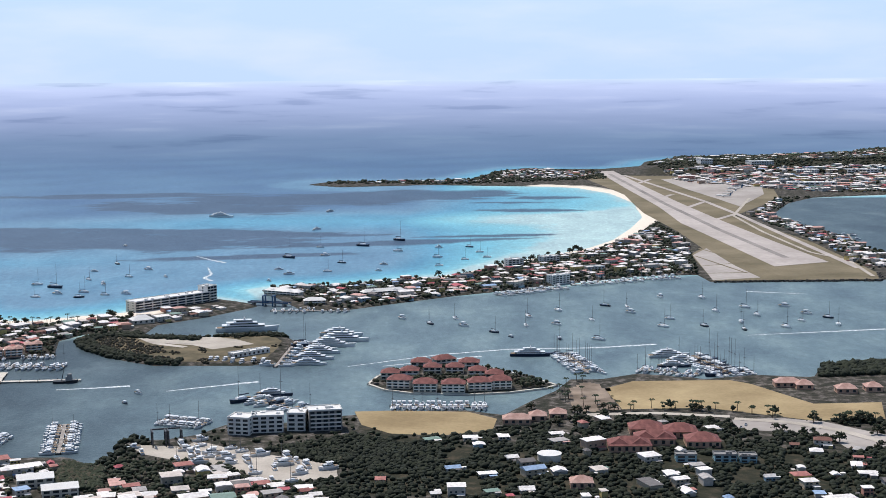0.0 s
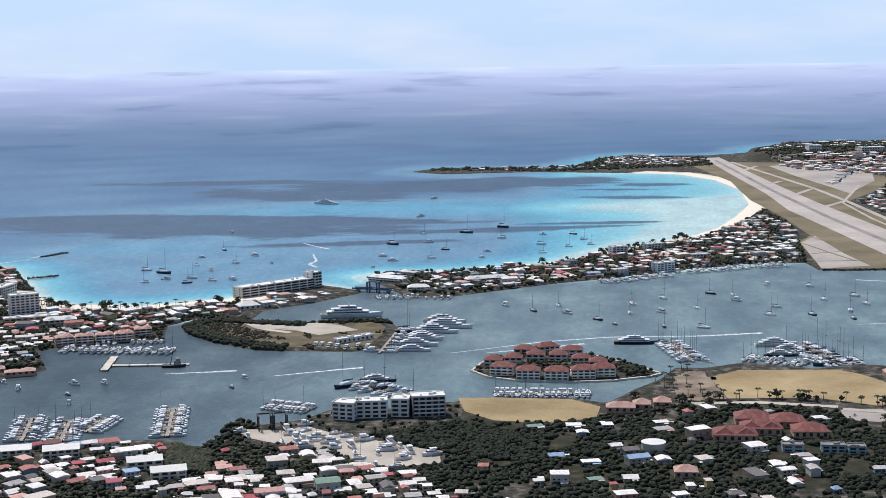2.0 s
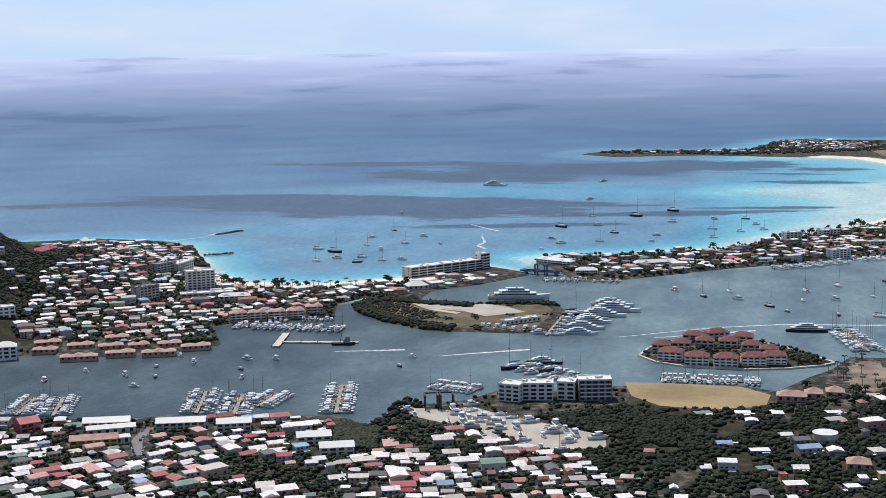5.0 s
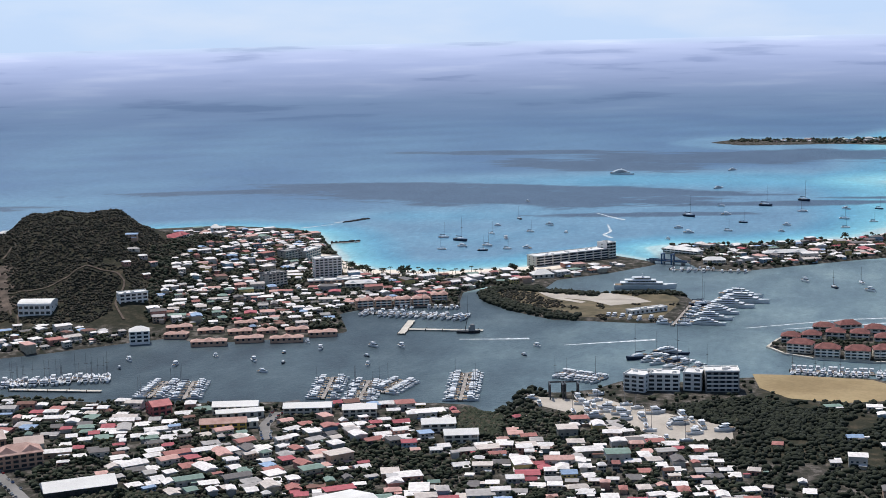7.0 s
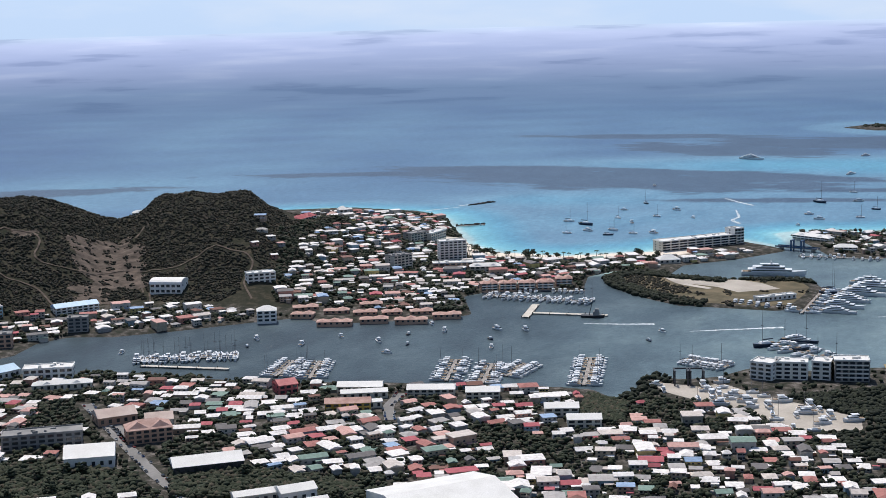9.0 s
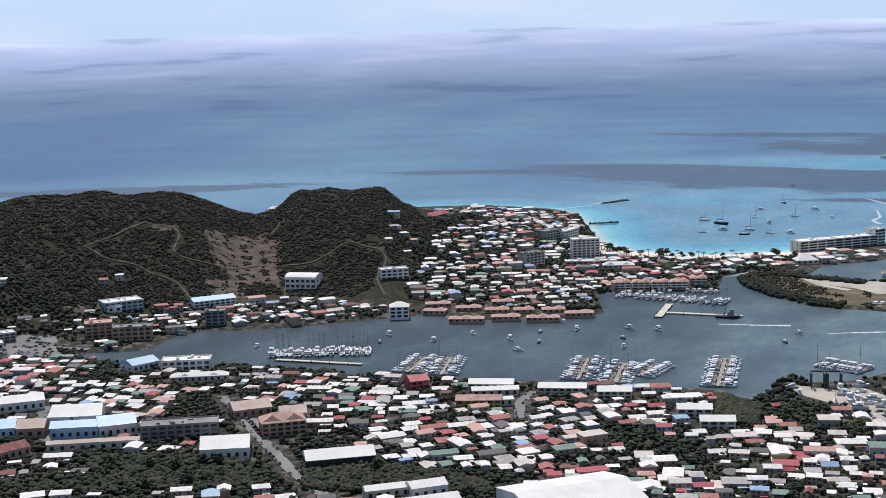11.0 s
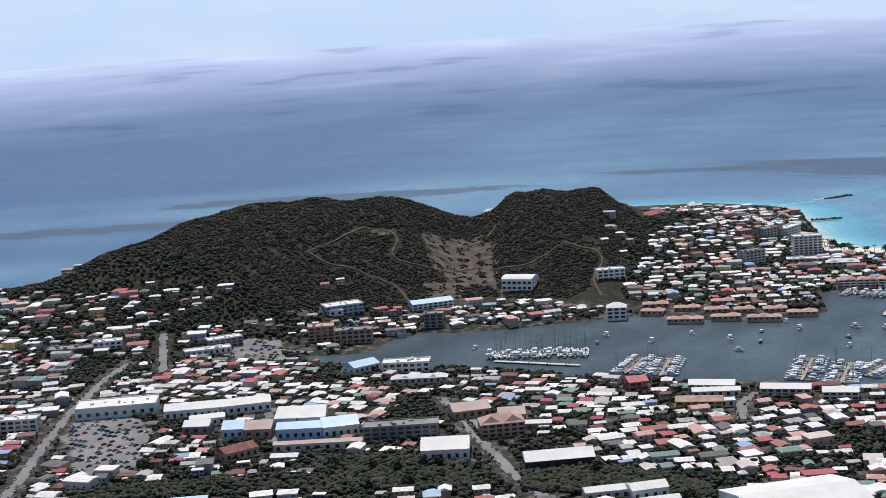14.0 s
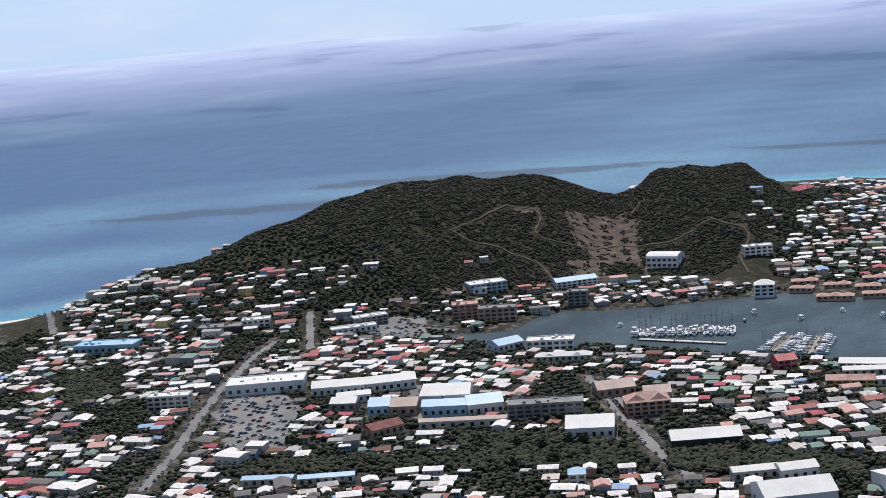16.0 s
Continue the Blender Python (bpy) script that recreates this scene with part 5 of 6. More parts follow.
def superyacht(L, hull_mat, say):
    root = holder("motor_yacht")
    tagged(root, say, "yacht", group="large motor yachts")
    b = Build(); loft(b, L, L * 0.18, L * 0.068)
    part("hull", b, hull_mat, root)
    z = L * 0.064
    for k, (ln, wd, off) in enumerate(((0.62, 0.15, -0.04), (0.45, 0.13, -0.06), (0.26, 0.1, -0.05))):
        b = Build(); b.prism(off * L, 0, z, z + L * 0.036, L * ln, L * wd, 0, 0, 0.93, -0.01 * L); b.prism(off * L - 0.03 * L, 0, z + L * 0.036, z + L * 0.04, L * ln * 1.08, L * wd * 1.12)
        tier = part("deck_house", b, M_hull, root)
        b = Build(); b.prism(off * L, 0, z + L * 0.012, z + L * 0.027, L * ln * 0.985, L * wd * 1.0, 0, 0, 0.975)
        part("window", b, M_glass, tier)
        z += L * 0.04
    b = Build(); b.prism(-0.05 * L, 0, z, z + L * 0.05, L * 0.03, L * 0.03, 0, 0, 0.4); b.prism(-0.05 * L, 0, z + L * 0.025, z + L * 0.032, L * 0.02, L * 0.09)
    part("radar_mast", b, M_hull, root)
    b = Build(); b.prism(-0.41 * L, 0, L * 0.06, L * 0.067, L * 0.15, L * 0.13)
    part("aft_deck", b, M_teak, root)
    return root


def place(proto, used, x, y, deg, z=0.0):
    m = Matrix.Translation((x, y, z)) @ Matrix.Rotation(radians(deg), 4, "Z")
    if proto.name in used:
        return copy_thing(proto, m)
    used.add(proto.name)
    proto.matrix_basis = m
    return proto


USED = set()
SAIL = [sailboat(10.5, M_hull, "white sailboat at anchor with a bare mast"), sailboat(13, M_hull, "white sailing yacht at anchor with a tall bare mast"), sailboat(11.5, M_navy, "dark blue sailboat at anchor with a bare mast"),
        sailboat(19, M_navy, "large dark-hulled sailing yacht with a tall mast"), sailboat(8.5, M_hull, "little white sailboat with a bare mast")]
MOTOR = [motorboat(9, M_hull, "small white motorboat with a hardtop"), motorboat(11, M_hull, "white cabin cruiser with dark windows"), motorboat(7, M_navy, "small dark-hulled motorboat on its mooring"), motorboat(13, M_hull, "large white cabin cruiser with a hardtop")]
YACHT = {}
for k, (x, y) in enumerate(BAY_BOATS + LAGOON_BOATS + COVE_BOATS):
    lagoon = len(BAY_BOATS) <= k
    if k in (2, 17, 23, 27):
        p = SAIL[3]
    elif k >= len(BAY_BOATS) + len(LAGOON_BOATS):
        p = MOTOR[k % 3]
    else:
        p = rng.choice((SAIL[0], SAIL[1], SAIL[1], SAIL[0], SAIL[2], MOTOR[3]) if lagoon else (SAIL[0], SAIL[1], SAIL[2], MOTOR[0], MOTOR[1], MOTOR[3]))
    place(p, USED, x, y, rng.gauss(-62 if lagoon else -18, 20) + (180 if rng.random() < 0.15 else 0))
for x, y, L, deg in BIG_YACHTS:
    dark = L in (38, 28)
    if (L, dark) not in YACHT:
        YACHT[L, dark] = superyacht(L, M_navy if dark else M_hull, "%s motor yacht with stacked white deck houses" % ("dark-hulled" if dark else "large white"))
    place(YACHT[L, dark], USED, x, y, deg)
for k, (x, y) in enumerate(STERN_ROW):
    place(MOTOR[3], USED, x, y, -100 + rng.uniform(-5, 5))


post = Build()
post.prism(0, 0, -4, 2.0, 0.4, 0.4)
POST = post.mesh("mooring_post", [M_bark])


def dock(ax, ay, bx, by, width, say):
    L, a = math.hypot(bx - ax, by - ay), math.atan2(by - ay, bx - ax)
    root = holder("dock", ax, ay, 0, a)
    tagged(root, say, "dock", group="docks")
    b = Build()
    b.prism(L / 2, 0, 0.75, 1.05, L, width)
    part("deck", b, M_cream if width > 3 else M_wood, root)
    for k in range(int(L / 14) + 1 if L < 120 else int(L / 28)):
        for side in (-1, 1):
            child("mooring_post", POST, root, k * 14, side * (width / 2 + 0.25), 0, 1, 1, 1)
    return root


for ax, ay, bx, by, n, size in DOCKS:
    dock(ax, ay, bx, by, 2.4, "narrow grey boarded dock with mooring piles")
    L, a = math.hypot(bx - ax, by - ay), math.atan2(by - ay, bx - ax)
    n = int(n * 1.35)
    for side in (-1, 1):
        for k in range(n):
            if rng.random() < 0.06:
                continue
            t = (k + 0.5 + rng.uniform(-0.2, 0.2)) / n
            if size >= 14:
                p = rng.choice((MOTOR[3], SAIL[3], SAIL[1], MOTOR[3]))
                ln = 13
            else:
                p = rng.choice((MOTOR[0], MOTOR[1], MOTOR[1], MOTOR[1], SAIL[0]) if size < 10 else (MOTOR[1], MOTOR[3], SAIL[1], SAIL[0]))
                ln = 10
            off = side * (ln * 0.5 + 1.8)
            x, y = ax + (bx - ax) * t - math.sin(a) * off, ay + (by - ay) * t + math.cos(a) * off
            if float(land_distance(np.array([x]), np.array([y]))[0]) < -2:
                place(p, USED, x, y, math.degrees(a) + 90 * side + rng.uniform(-6, 6))
for ax, ay, bx, by, w in PIERS:
    dock(ax, ay, bx, by, w, "broad pale concrete pier")
# laid-up boats on the gravel of the yard
yard = np.array(BOATYARD, float)
for _ in range(400):
    x, y = rng.uniform(yard[:, 0].min(), yard[:, 0].max()), rng.uniform(yard[:, 1].min(), yard[:, 1].max())
    if float(inside_distance(np.array([x]), np.array([y]), yard)[0]) > -2 and is_free(x, y, 2.2) and rng.random() < 0.42:
        claim(x, y, 2.4)
        place(rng.choice((MOTOR[3], MOTOR[0], MOTOR[1], SAIL[4])), USED, x, y, rng.choice((20, 200, 110)) + rng.uniform(-8, 8), 2.0)

# foam wakes on the water
for q in WAKES:
    ribbon("wake", q, 1.6, M_foam, 0.06, "thin white wake of foam", "wake", on_water=True, taper=3.0)

# ---- bridge, tank, boat lifts, tug, breakwaters ----
def lift_bridge(a, b):
    L, t = math.hypot(b[0] - a[0], b[1] - a[1]), math.atan2(b[1] - a[1], b[0] - a[0])
    root = holder("lift_bridge", a[0], a[1], 0, t)
    tagged(root, "blue steel lift bridge across the channel", "bridge")
    k = Build(); k.prism(L / 2, 0, 2.6, 3.4, L, 7)
    part("deck", k, M_grey, root)
    for sy in (-3.4, 3.4):
        k = Build(); k.prism(L / 2, sy, 3.4, 4.4, L, 0.2)
        part("railing", k, M_bluesteel, root)
    for sx in (0.38, 0.62):
        k = Build()
        for sy in (-3.2, 3.2):
            k.prism(L * sx, sy, -4, 10.5, 1.3, 1.3)
        k.prism(L * sx, 0, 9.6, 10.8, 1.6, 8)
        part("tower", k, M_bluesteel, root)
    for sx in (0.12, 0.88):
        k = Build(); k.prism(L * sx, 0, -5, 2.6, 2.2, 6)
        part("pier", k, M_grey, root)


lift_bridge(*BRIDGE)


def ring(b, x, y, z0, z1, r0, r1, n=28, k=0):
    v = [(x + r * math.cos(6.28318 * i / n), y + r * math.sin(6.28318 * i / n), z) for z, r in ((z0, r0), (z1, r1)) for i in range(n)]
    b.solid(v, [(i, (i + 1) % n, n + (i + 1) % n, n + i) for i in range(n)] + [tuple(range(n, 2 * n))], k)


tank = tagged(holder("water_tank", TANK[0], TANK[1], 1.5), "round white water storage tank with a shallow roof", "tank")
claim(TANK[0], TANK[1], 8)
b = Build(); ring(b, 0, 0, -1, 4.2, 7.2, 7.2)
part("shell", b, M_cream, tank)
b = Build(); ring(b, 0, 0, 4.2, 4.5, 7.5, 7.5); ring(b, 0, 0, 4.5, 5.1, 7.3, 0.6)
part("roof", b, M_white, tank)
for x, y in LIFTS:
    root = tagged(holder("boat_lift", x, y, 1.6, 0.3), "black steel travelling boat lift by the slip", "boat lift", group="boat lifts")
    for sx in (-5, 5):
        for sy in (-4, 4):
            b = Build(); b.prism(sx, sy, 0, 9.5, 0.8, 0.8)
            part("leg", b, M_dark, root)
        b = Build(); b.prism(sx, 0, 9.0, 10.0, 0.9, 9)
        part("side_beam", b, M_dark, root)
    b = Build(); b.prism(0, 4, 9.2, 10.1, 11, 0.8)
    part("cross_beam", b, M_dark, root)
tug = tagged(holder("tugboat", TUG[0], TUG[1] - 5, 0, 0.1), "dark work tug with a crane at the pier", "tugboat")
b = Build(); loft(b, 19, 6.5, 2.0)
part("hull", b, M_dark, tug)
b = Build(); b.prism(2.5, 0, 1.8, 5.0, 5, 4.4, 0, 0, 0.9); b.prism(3, 0, 5.0, 7.0, 3.2, 3.4, 0, 0, 0.9)
part("wheelhouse", b, M_grey, tug)
b = Build(); b.prism(-3, 0, 1.8, 15, 0.6, 0.6, 0, 0, 0.5, 3.0)
part("crane", b, M_dark, tug)
for q in BREAKWATERS:
    root = tagged(holder("breakwater"), "dark rubble breakwater in shallow water", "breakwater", group="breakwaters")
    (ax, ay), (bx, by) = q
    b = Build()
    n = int(math.hypot(bx - ax, by - ay) / 1.5)
    for k in range(n * 3):
        t = rng.random()
        b.prism(ax + (bx - ax) * t + rng.gauss(0, 1.6), ay + (by - ay) * t + rng.gauss(0, 1.6), -2, rng.uniform(0.3, 1.8), rng.uniform(1.5, 3.5), rng.uniform(1.5, 3), rng.uniform(0, 3), 0, 0.7)
    part("boulder", b, M_rock, root)["kind"] = "stuff"

b = Build()
for (ax, ay), (bx, by) in zip(AIRFIELD_EDGE[:-1], AIRFIELD_EDGE[1:]):
    for k in range(int(math.hypot(bx - ax, by - ay) * 1.1)):
        t = rng.random()
        b.prism(ax + (bx - ax) * t + rng.gauss(0, 1.1), ay + (by - ay) * t + rng.gauss(0, 1.1), -2, rng.uniform(0.8, 2.6), rng.uniform(1.5, 3.0), rng.uniform(1.5, 3), rng.uniform(0, 3), 0, 0.7)
root = tagged(holder("sea_wall"), "dark rubble bank along the end of the airfield", "sea wall", kind="structure")
part("boulder", b, M_rock, root)["kind"] = "stuff"
# white rail-height quay walls of the resort islet
b = Build()
for (ax, ay), (bx, by) in zip(RESORT, RESORT[1:] + RESORT[:1]):
    b.prism((ax + bx) / 2, (ay + by) / 2, -2, 1.3, math.hypot(bx - ax, by - ay) + 1.2, 2.0, math.atan2(by - ay, bx - ax))
tagged(part("quay_wall", b, M_cream), "pale concrete quay wall round the resort islet", "quay", kind="structure")

# ---- plants ----
ICO_V = np.array([(0, 0, 1)] + [(0.894 * math.cos(1.2566 * k), 0.894 * math.sin(1.2566 * k), 0.447) for k in range(5)]
                 + [(0.894 * math.cos(1.2566 * k + 0.6283), 0.894 * math.sin(1.2566 * k + 0.6283), -0.447) for k in range(5)] + [(0, 0, -1)])
ICO_F = np.array([(0, 1 + k, 1 + (k + 1) % 5) for k in range(5)] + [(1 + k, 6 + k, 1 + (k + 1) % 5) for k in range(5)]
                 + [(1 + (k + 1) % 5, 6 + k, 6 + (k + 1) % 5) for k in range(5)] + [(11, 6 + (k + 1) % 5, 6 + k) for k in range(5)])


def clump_mesh(name, C, R, squash, material, seed, rough=0.42):
    """Many ragged leaf clumps at the centres C with radii R, as one mesh."""
    r = np.random.RandomState(seed)
    n = len(C)
    V = ICO_V[None] * (1 + rough * r.uniform(-1, 1, (n, 12, 1))) * R[:, None, None] * np.stack([np.ones(n), r.uniform(0.7, 1.2, n), squash * r.uniform(0.75, 1.2, n)], 1)[:, None]
    a = r.uniform(0, 6.283, n)[:, None]
    V = np.stack([V[..., 0] * np.cos(a) - V[..., 1] * np.sin(a), V[..., 0] * np.sin(a) + V[..., 1] * np.cos(a), V[..., 2]], -1) + C[:, None]
    F = (ICO_F[None] + 12 * np.arange(n)[:, None, None]).reshape(-1, 3)
    me = bpy.data.meshes.new(name)
    me.vertices.add(n * 12)
    me.vertices.foreach_set("co", V.astype(np.float32).ravel())
    me.loops.add(F.size)
    me.loops.foreach_set("vertex_index", F.astype(np.int32).ravel())
    me.polygons.add(len(F))
    me.polygons.foreach_set("loop_start", np.arange(0, F.size, 3, dtype=np.int32))
    me.materials.append(material)
    me.update()
    return me


def scatter(outline, n, seed, keep=None, gap=1.5, shore=2.0):
    p, r = np.array(outline, float), np.random.RandomState(seed)
    X, Y = r.uniform(p[:, 0].min(), p[:, 0].max(), n), r.uniform(p[:, 1].min(), p[:, 1].max(), n)
    ok = inside_distance(X, Y, p) > 0
    X, Y = X[ok], Y[ok]
    ok = (land_distance(X, Y) > shore) & (beach_cover(X, Y, None) < 0.1)
    for q in CLEAR_LAND:
        ok &= inside_distance(X, Y, q) < -1
    if keep is not None:
        ok &= keep(X, Y)
    X, Y = X[ok], Y[ok]
    ok = np.array([is_free(x, y, gap) for x, y in zip(X, Y)], bool) if gap >= 0 else np.ones(len(X), bool)
    return X[ok], Y[ok]


def thicket(name, outline, n, seed, size, material, label, keep=None, gap=1.0, shore=2.0, squash=0.8, lift=0.35):
    X, Y = scatter(outline, n, seed, keep, gap, shore)
    if not len(X):
        return None
    r = np.random.RandomState(seed + 1)
    R = size * r.uniform(0.55, 1.25, len(X))
    C = np.stack([X, Y, height(X, Y) + R * lift], 1)
    return tagged(new(name, clump_mesh(name, C, R, squash, material, seed + 2)), label, "vegetation", kind="stuff")


def off_tracks(X, Y):
    ok = np.ones(len(X), bool)
    for q in HILL_TRACKS:
        ok &= line_distance(X, Y, q) > 3.4
    for q in HILL_CUTS:
        ok &= (inside_distance(X, Y, np.array(q, float)) < 1) | (waves(X, Y, 15, 73) > 0.35)
    return ok


HILL_AREA = [(-1150, 770), (-1090, 1000), (-1000, 1290), (-800, 1480), (-640, 1480), (-540, 1240), (-620, 1040), (-740, 960), (-800, 900), (-1000, 950), (-1060, 800)]
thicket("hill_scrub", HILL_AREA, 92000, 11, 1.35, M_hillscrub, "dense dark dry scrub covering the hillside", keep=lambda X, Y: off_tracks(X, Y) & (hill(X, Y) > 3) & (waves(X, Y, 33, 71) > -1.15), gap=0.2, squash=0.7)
thicket("mangroves", [(-330, 1310), (-330, 1160), (-125, 1160), (-125, 1310)], 6000, 21, 2.2, M_mangrove_and_shade, "dark mangrove fringe round the low islet",
        keep=lambda X, Y: (inside_distance(X, Y, np.array(ISLE, float)) < 16) & ((X < -215) | (Y > 1285)), gap=-1, shore=0.5)
thicket("isle_scrub", ISLE, 5200, 23, 1.1, M_hillscrub, "low dry scrub on the islet", keep=lambda X, Y: (inside_distance(X, Y, np.array(ISLE_SAND, float)) < -3) & ((X < -235 + 14 * waves(X, Y, 40, 5)) | (waves(X, Y, 30, 6) > 0.75)), gap=0.2, shore=2)
# cloud shade over this quarter is painted in with the darker foliage
thicket("garden_woods", [(-90, 690), (270, 720), (340, 900), (330, 960), (60, 985), (-40, 920), (-90, 860)], 15000, 31, 1.9, M_mangrove_and_shade, "dense dark trees between scattered houses",
        keep=lambda X, Y: np.all([inside_distance(X, Y, q) < -2 for q in OPEN_LAND], 0) & (waves(X, Y, 55, 61) > -0.6), gap=0.5)
# the last wood gets the darker foliage too, as painted cloud shade
for k, q in enumerate(WOODS):
    thicket("thick_woods", q, 3000 if k < 5 else 2600, 310 + 7 * k, 1.9, M_mangrove_and_shade if k == 5 else M_leaf, "dense dark woods between the houses", gap=-1, squash=0.9)
thicket("town_trees", [(-1050, 650), (-700, 370), (-240, 570), (-20, 690), (-120, 870), (-700, 830), (-900, 900), (-1060, 780)], 66000, 41, 1.6, M_leaf, "dark trees and bushes between the town houses",
        keep=lambda X, Y: (waves(X, Y, 45, 62) > -0.7) | (waves(X, Y, 90, 51) > 0.55), gap=0.1, lift=1.0)
thicket("headland_trees", [(-300, 1330), (-300, 1405), (-470, 1362), (-600, 1620), (-700, 1650), (-640, 1250), (-560, 1080), (-400, 1090), (-330, 1220)], 18000, 51, 1.9, M_leaf, "dark trees between the houses on the headland", gap=0.1, lift=0.8)
thicket("far_bank_trees", [(-520, 1045), (-660, 945), (-690, 850), (-760, 870), (-1060, 780), (-1000, 960), (-800, 930), (-640, 1060)], 9000, 55, 1.8, M_leaf, "dark trees between the houses at the hill foot", gap=0.1, lift=0.8)
thicket("sandbar_trees", [(-190, 1580), (-140, 1450), (-95, 1440), (290, 1655), (330, 2000), (320, 2250), (250, 2030), (60, 1745), (-50, 1628)], 15000, 61, 2.2, M_leaf, "dark trees between the houses on the sandbar", gap=0.1, lift=0.8)
thicket("point_trees", [(-260, 2985), (60, 2950), (340, 3060), (350, 3300), (130, 3330), (60, 3080), (-220, 3040)], 2600, 71, 3.2, M_leaf, "low dark trees on the narrow point", gap=0.5)
thicket("far_woods", [(470, 3460), (1500, 3400), (1700, 4000), (1200, 4080), (600, 3760)], 9000, 81, 5.0, M_leaf, "dark wooded far headland", gap=0.5, squash=0.6)
thicket("airport_woods", [(480, 3180), (640, 2960), (720, 2700), (1400, 2760), (1500, 3400), (500, 3450)], 4500, 85, 3.6, M_leaf, "dark trees beyond the airfield", gap=0.5, squash=0.6)
thicket("lagoon_bank_trees", [(560, 1700), (545, 2100), (520, 2300), (660, 2620), (590, 2600), (480, 2300), (500, 1900), (490, 1680)], 2200, 87, 2.8, M_leaf, "dark trees beside the airfield road", gap=0.6)
thicket("shore_mangroves", [(285, 1100), (300, 1150), (420, 1168), (420, 1120)], 1500, 91, 3.0, M_mangrove_and_shade, "dark mangroves on the lagoon shore", gap=-1)
thicket("yard_trees", [(-205, 860), (-160, 960), (-40, 990), (-40, 900), (-90, 800), (-180, 800)], 500, 97, 1.6, M_leaf, "dark trees round the boatyard", keep=lambda X, Y: inside_distance(X, Y, yard) < -3, gap=0.3, lift=0.7)
thicket("cove_mangroves", [(-216, 868), (-205, 935), (-190, 930), (-185, 895), (-200, 860)], 260, 93, 2.2, M_mangrove_and_shade, "dark mangroves beside the boatyard", gap=-1, shore=0.5)
thicket("resort_garden", RESORT, 1500, 95, 1.6, M_leaf, "dark garden trees between the resort villas", gap=0.1, shore=4, lift=1.3)


# ---- single trees and palms ----
def palm(hgt, seed):
    r = random.Random(seed)
    root = tagged(holder("palm_tree"), "slender palm tree with drooping dark fronds", "palm tree", group="palm trees")
    b = Build()
    lean = r.uniform(-0.5, 0.5)
    for k in range(4):
        b.prism(lean * k / 4, 0, hgt * k / 4, hgt * (k + 1) / 4, 0.42 - 0.06 * k, 0.42 - 0.06 * k, 0, 0, 0.85, lean / 4)
    part("trunk", b, M_bark, root)
    b = Build()
    for k in range(11):
        a, L, up = 6.283 * k / 11 + r.uniform(-0.2, 0.2), r.uniform(2.0, 2.7), r.uniform(0.1, 0.7)
        c, s = math.cos(a), math.sin(a)
        rib = [(0.1, 0.0), (0.4, up), (0.75, up * 0.7), (1.0, -0.5 + up * 0.3)]
        wid = (0.15, 0.42, 0.34, 0.05)
        for i in range(3):
            (t0, z0), (t1, z1) = rib[i], rib[i + 1]
            p = [(lean + t * L * c - q * s, t * L * s + q * c, hgt + z - abs(q) * 0.6) for t, z, q in ((t0, z0, -wid[i]), (t1, z1, -wid[i + 1]), (t1, z1 + 0.25, 0), (t0, z0 + 0.2, 0), (t0, z0, wid[i]), (t1, z1, wid[i + 1]))]
            b.solid(p, [(0, 1, 2, 3), (3, 2, 5, 4)])
    part("crown", b, M_palm, root)
    return root


def broad_tree(hgt, seed):
    r = random.Random(seed)
    root = tagged(holder("tree"), "dark green broad-crowned tropical tree", "tree", group="shade trees")
    b = Build()
    b.prism(0, 0, -0.5, hgt * 0.55, 0.6, 0.6, 0, 0, 0.55)
    for k in range(4):
        a = 1.57 * k + r.uniform(-0.4, 0.4)
        b.solid([(-0.12, 0, hgt * 0.35), (0.12, 0, hgt * 0.35), (0, 0.12, hgt * 0.42), (math.cos(a) * hgt * 0.3, math.sin(a) * hgt * 0.3, hgt * 0.75)], [(0, 1, 3), (1, 2, 3), (2, 0, 3)])
    part("trunk", b, M_bark, root)
    n = 34
    C = np.array([(r.gauss(0, hgt * 0.24), r.gauss(0, hgt * 0.24), hgt * r.uniform(0.5, 0.98)) for _ in range(n)])
    C[:, 2] -= np.hypot(C[:, 0], C[:, 1]) * 0.35
    R = np.array([hgt * r.uniform(0.1, 0.19) for _ in range(n)])
    part("crown", clump_mesh("crown", C, R, 0.75, M_leaf, seed, 0.4), None, root)
    return root


PALMS = [palm(5.2, 3), palm(6.2, 4), palm(4.4, 5)]
TREES = [broad_tree(5.5, 7), broad_tree(6.8, 8), broad_tree(4.6, 9)]


def plant(protos, line, n, spread, seed, gap=0.5):
    r = random.Random(seed)
    for _ in range(n):
        k = r.randrange(len(line) - 1)
        t = r.random()
        x = line[k][0] + (line[k + 1][0] - line[k][0]) * t + r.gauss(0, spread)
        y = line[k][1] + (line[k + 1][1] - line[k][1]) * t + r.gauss(0, spread)
        if float(land_distance(np.array([x]), np.array([y]))[0]) > 3 and is_free(x, y, gap):
            place(r.choice(protos), USED, x, y, r.uniform(0, 360), float(height(np.array([x]), np.array([y]))[0]) - 0.1)


FIELD_EDGE = [(97, 990), (123, 996), (182, 999), (247, 960), (300, 962)]
plant(PALMS, FIELD_EDGE, 34, 3, 1)
plant(TREES, FIELD_EDGE, 22, 5, 2)
plant(TREES, [(60, 990), (100, 960), (180, 950), (260, 905), (330, 900)], 60, 14, 3)
plant(PALMS, [(96, 1100), (84, 1060), (100, 1010), (110, 985)], 26, 7, 4)
plant(PALMS, [(-40, 1075), (20, 1066), (70, 1076)], 24, 4, 5)
plant(PALMS, [(-300, 1395), (-392, 1356), (-464, 1360), (-505, 1395)], 34, 5, 6)
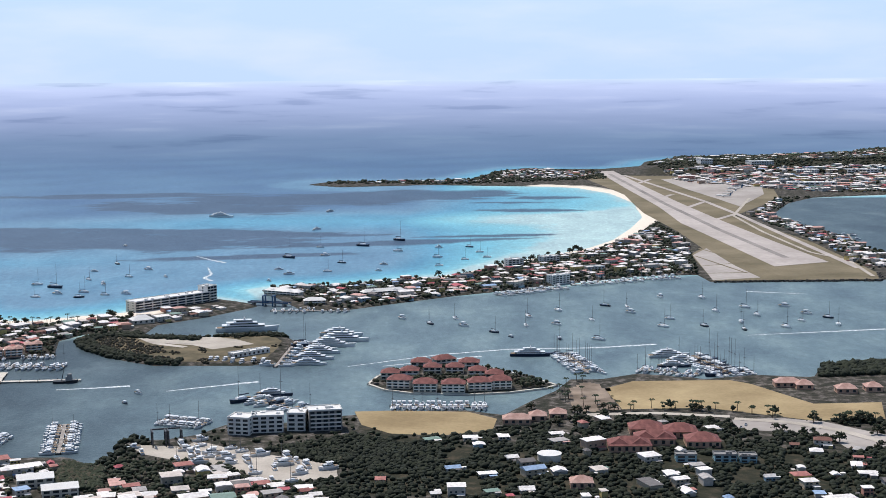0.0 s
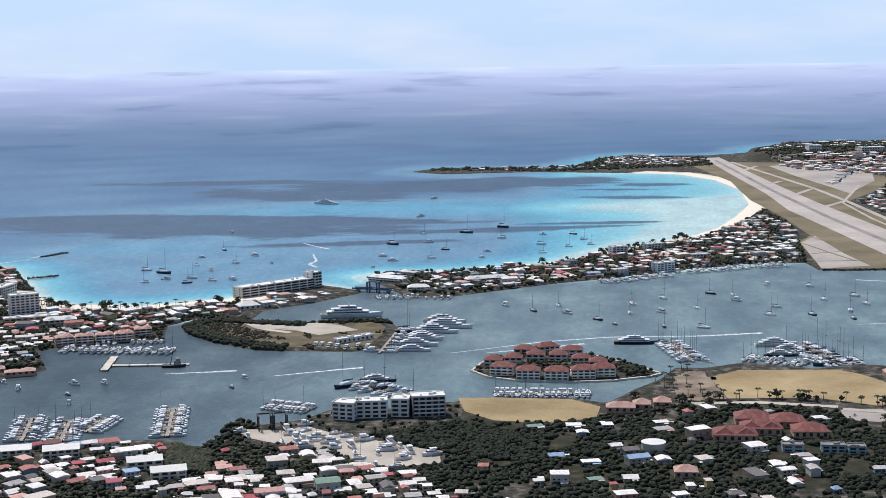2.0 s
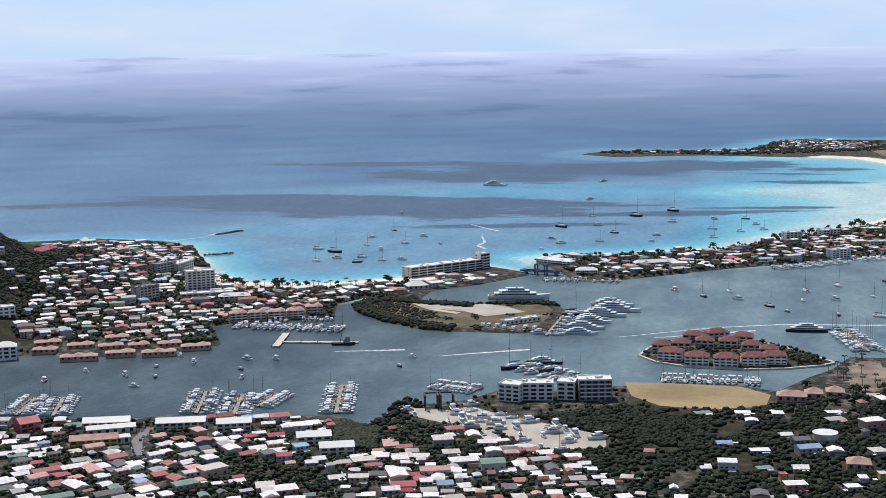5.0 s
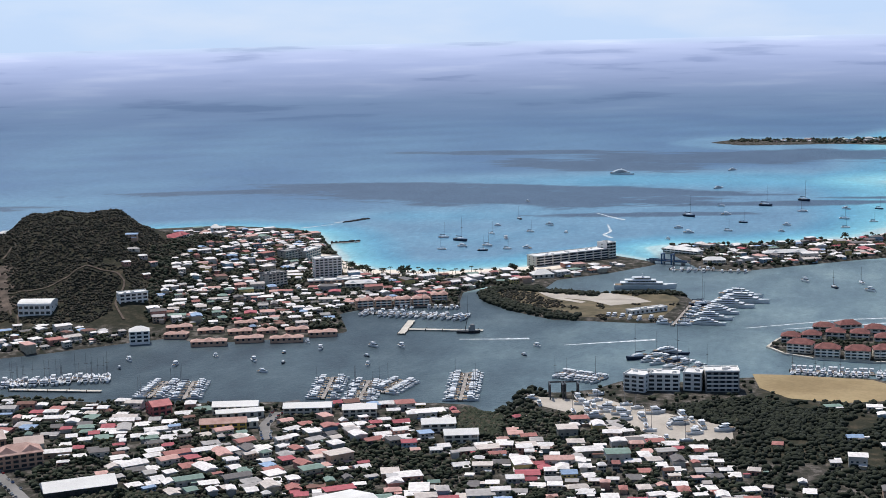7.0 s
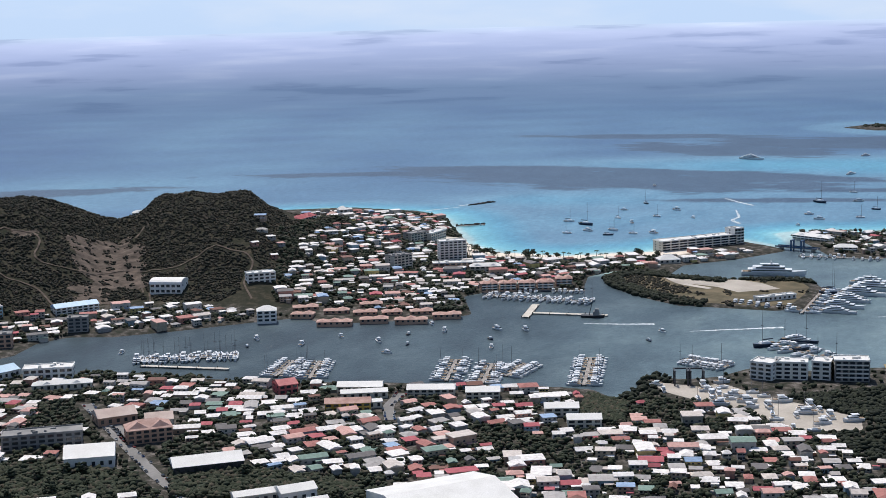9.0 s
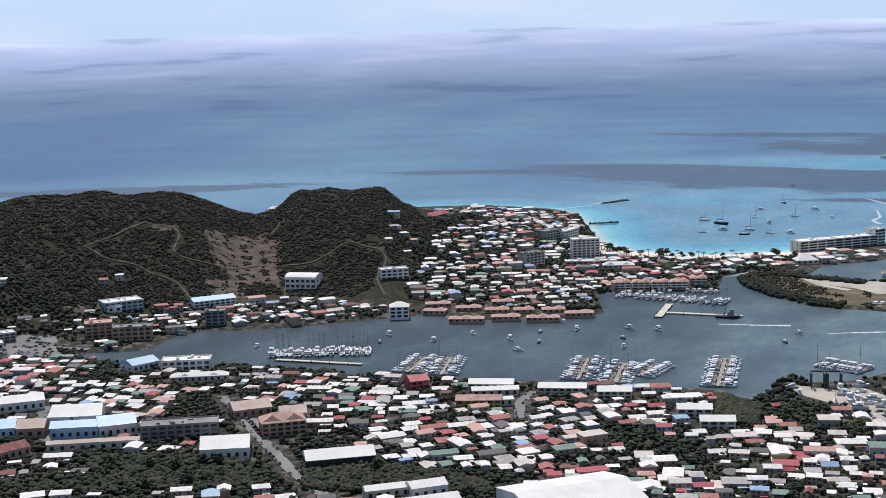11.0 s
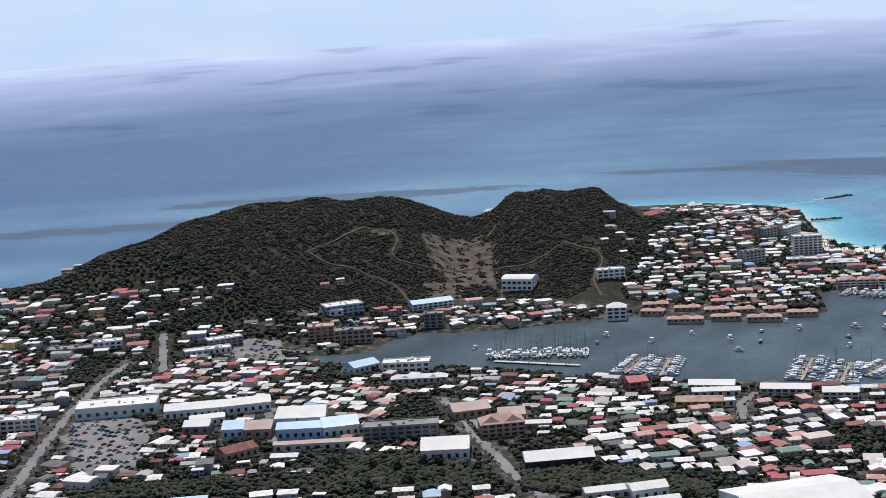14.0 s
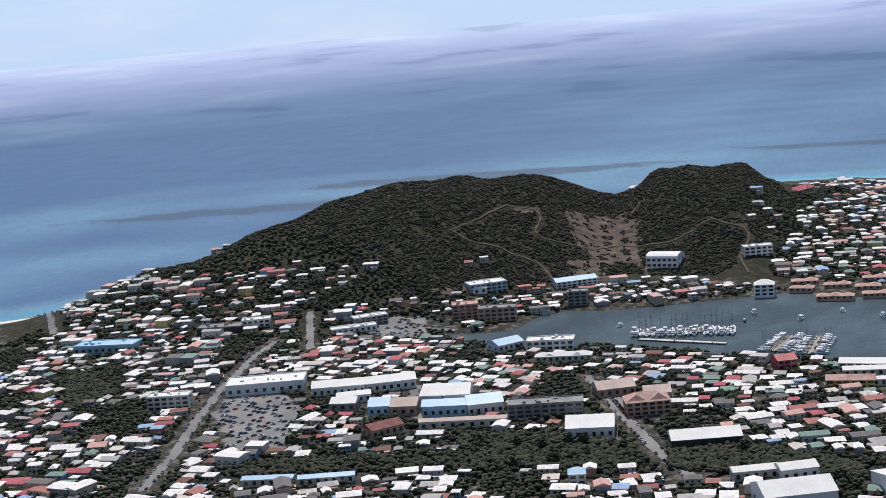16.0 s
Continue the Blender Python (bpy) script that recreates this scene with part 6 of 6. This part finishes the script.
plant(TREES, [(-300, 1395), (-392, 1362), (-464, 1366), (-510, 1400)], 26, 6, 7)
plant(TREES, [(-40, 1622), (64, 1735), (123, 1808), (188, 1892)], 40, 7, 8)
plant(PALMS, [(-400, 1170), (-335, 1215), (-345, 1280), (-300, 1330)], 20, 6, 9)
plant(TREES, [(-620, 560), (-500, 610), (-380, 660), (-250, 720)], 40, 22, 10, 0.2)
plant(PALMS, [(-640, 640), (-500, 720), (-330, 790), (-250, 850)], 20, 20, 11, 0.2)

# ---- parked and driving cars ----
CARS = varied("car_paint", [(0.35, (0.6, 0.6, 0.6)), (0.2, (0.3, 0.3, 0.32)), (0.2, (0.03, 0.03, 0.035)), (0.1, (0.3, 0.03, 0.03)), (0.15, (0.05, 0.1, 0.25))], 0.3, spec=0.5)
cars, glass = Build(), Build()
for x, y, a in [(x, y, a) for line in ROADS for (p, q) in zip(line[:-1], line[1:]) for t in np.arange(0.04, 1, 7.0 / math.hypot(q[0] - p[0], q[1] - p[1]))
                for side in (-1, 1) for a in [math.atan2(q[1] - p[1], q[0] - p[0])] for x, y in [(p[0] + (q[0] - p[0]) * t - math.sin(a) * side * (2.3 + 1.4 * rng.random()), p[1] + (q[1] - p[1]) * t + math.cos(a) * side * (2.3 + 1.4 * rng.random()))]
                if rng.random() < 0.6]:
    z = float(height(np.array([x]), np.array([y]))[0]) + 0.3
    cars.prism(x, y, z + 0.2, z + 0.75, 3.1, 1.35, a, 0, 0.96)
    glass.prism(x, y, z + 0.75, z + 1.12, 1.7, 1.2, a, 0, 0.8)
for q in CAR_LOTS + [GREY_LOT]:
    p = np.array(q, float)
    for x in np.arange(p[:, 0].min(), p[:, 0].max(), 4.2):
        for y in np.arange(p[:, 1].min(), p[:, 1].max(), 7.5):
            x1, y1 = x + rng.uniform(-1, 1), y + rng.uniform(-1.2, 1.2)
            if rng.random() < (0.6 if q is not GREY_LOT else 0.1) and float(inside_distance(np.array([x1]), np.array([y1]), p)[0]) > 2 and is_free(x1, y1, 0.5):
                z, a = float(height(np.array([x1]), np.array([y1]))[0]) + 0.15, 1.2 + rng.uniform(-0.2, 0.2)
                cars.prism(x1, y1, z + 0.2, z + 0.8, 3.4, 1.5, a, 0, 0.96)
                glass.prism(x1, y1, z + 0.8, z + 1.2, 1.8, 1.3, a, 0, 0.8)
root = tagged(holder("cars"), "cars of many colours parked and queuing along streets", "cars", kind="stuff")
tagged(part("body", cars, CARS, root), kind="stuff")
tagged(part("window", glass, M_glass, root), kind="stuff")


# ---- aircraft on the apron ----
def airliner(x, y, deg, L):
    root = tagged(holder("airplane", x, y, 1.9, radians(deg)), "small white airplane parked on the apron", "airplane", group="parked airplanes")
    b = Build()
    for x0, x1, r0, r1 in ((-0.5, -0.2, 0.02, 0.05), (-0.2, 0.35, 0.05, 0.05), (0.35, 0.5, 0.05, 0.01)):
        v = [(q * L, rr * L * math.cos(0.7854 * i), 0.09 * L + rr * L * math.sin(0.7854 * i)) for q, rr in ((x0, r0), (x1, r1)) for i in range(8)]
        b.solid(v, [(i, (i + 1) % 8, 8 + (i + 1) % 8, 8 + i) for i in range(8)])
    part("fuselage", b, M_white, root)
    for side in (-1, 1):
        b = Build(); b.solid([(0.1 * L, 0, 0.07 * L), (-0.06 * L, 0, 0.07 * L), (-0.16 * L, side * 0.45 * L, 0.09 * L), (-0.1 * L, side * 0.45 * L, 0.09 * L), (0.02 * L, 0, 0.085 * L)], [(0, 1, 2, 3), (0, 3, 4), (4, 3, 2, 1)])
        part("wing", b, M_white, root)
        b = Build(); b.prism(0.0, side * 0.05 * L, 0, 0.07 * L, 0.03 * L, 0.02 * L)
        part("landing_gear", b, M_dark, root)
    b = Build(); b.prism(-0.44 * L, 0, 0.1 * L, 0.28 * L, 0.12 * L, 0.015 * L, 0, 0, 0.6, -0.04 * L)
    part("tail_fin", b, M_bluesteel, root)


for k in range(7):
    airliner(500 + 17 * k, 2620 + 52 * k, 150 + 8 * k, 20 if k % 3 else 30)
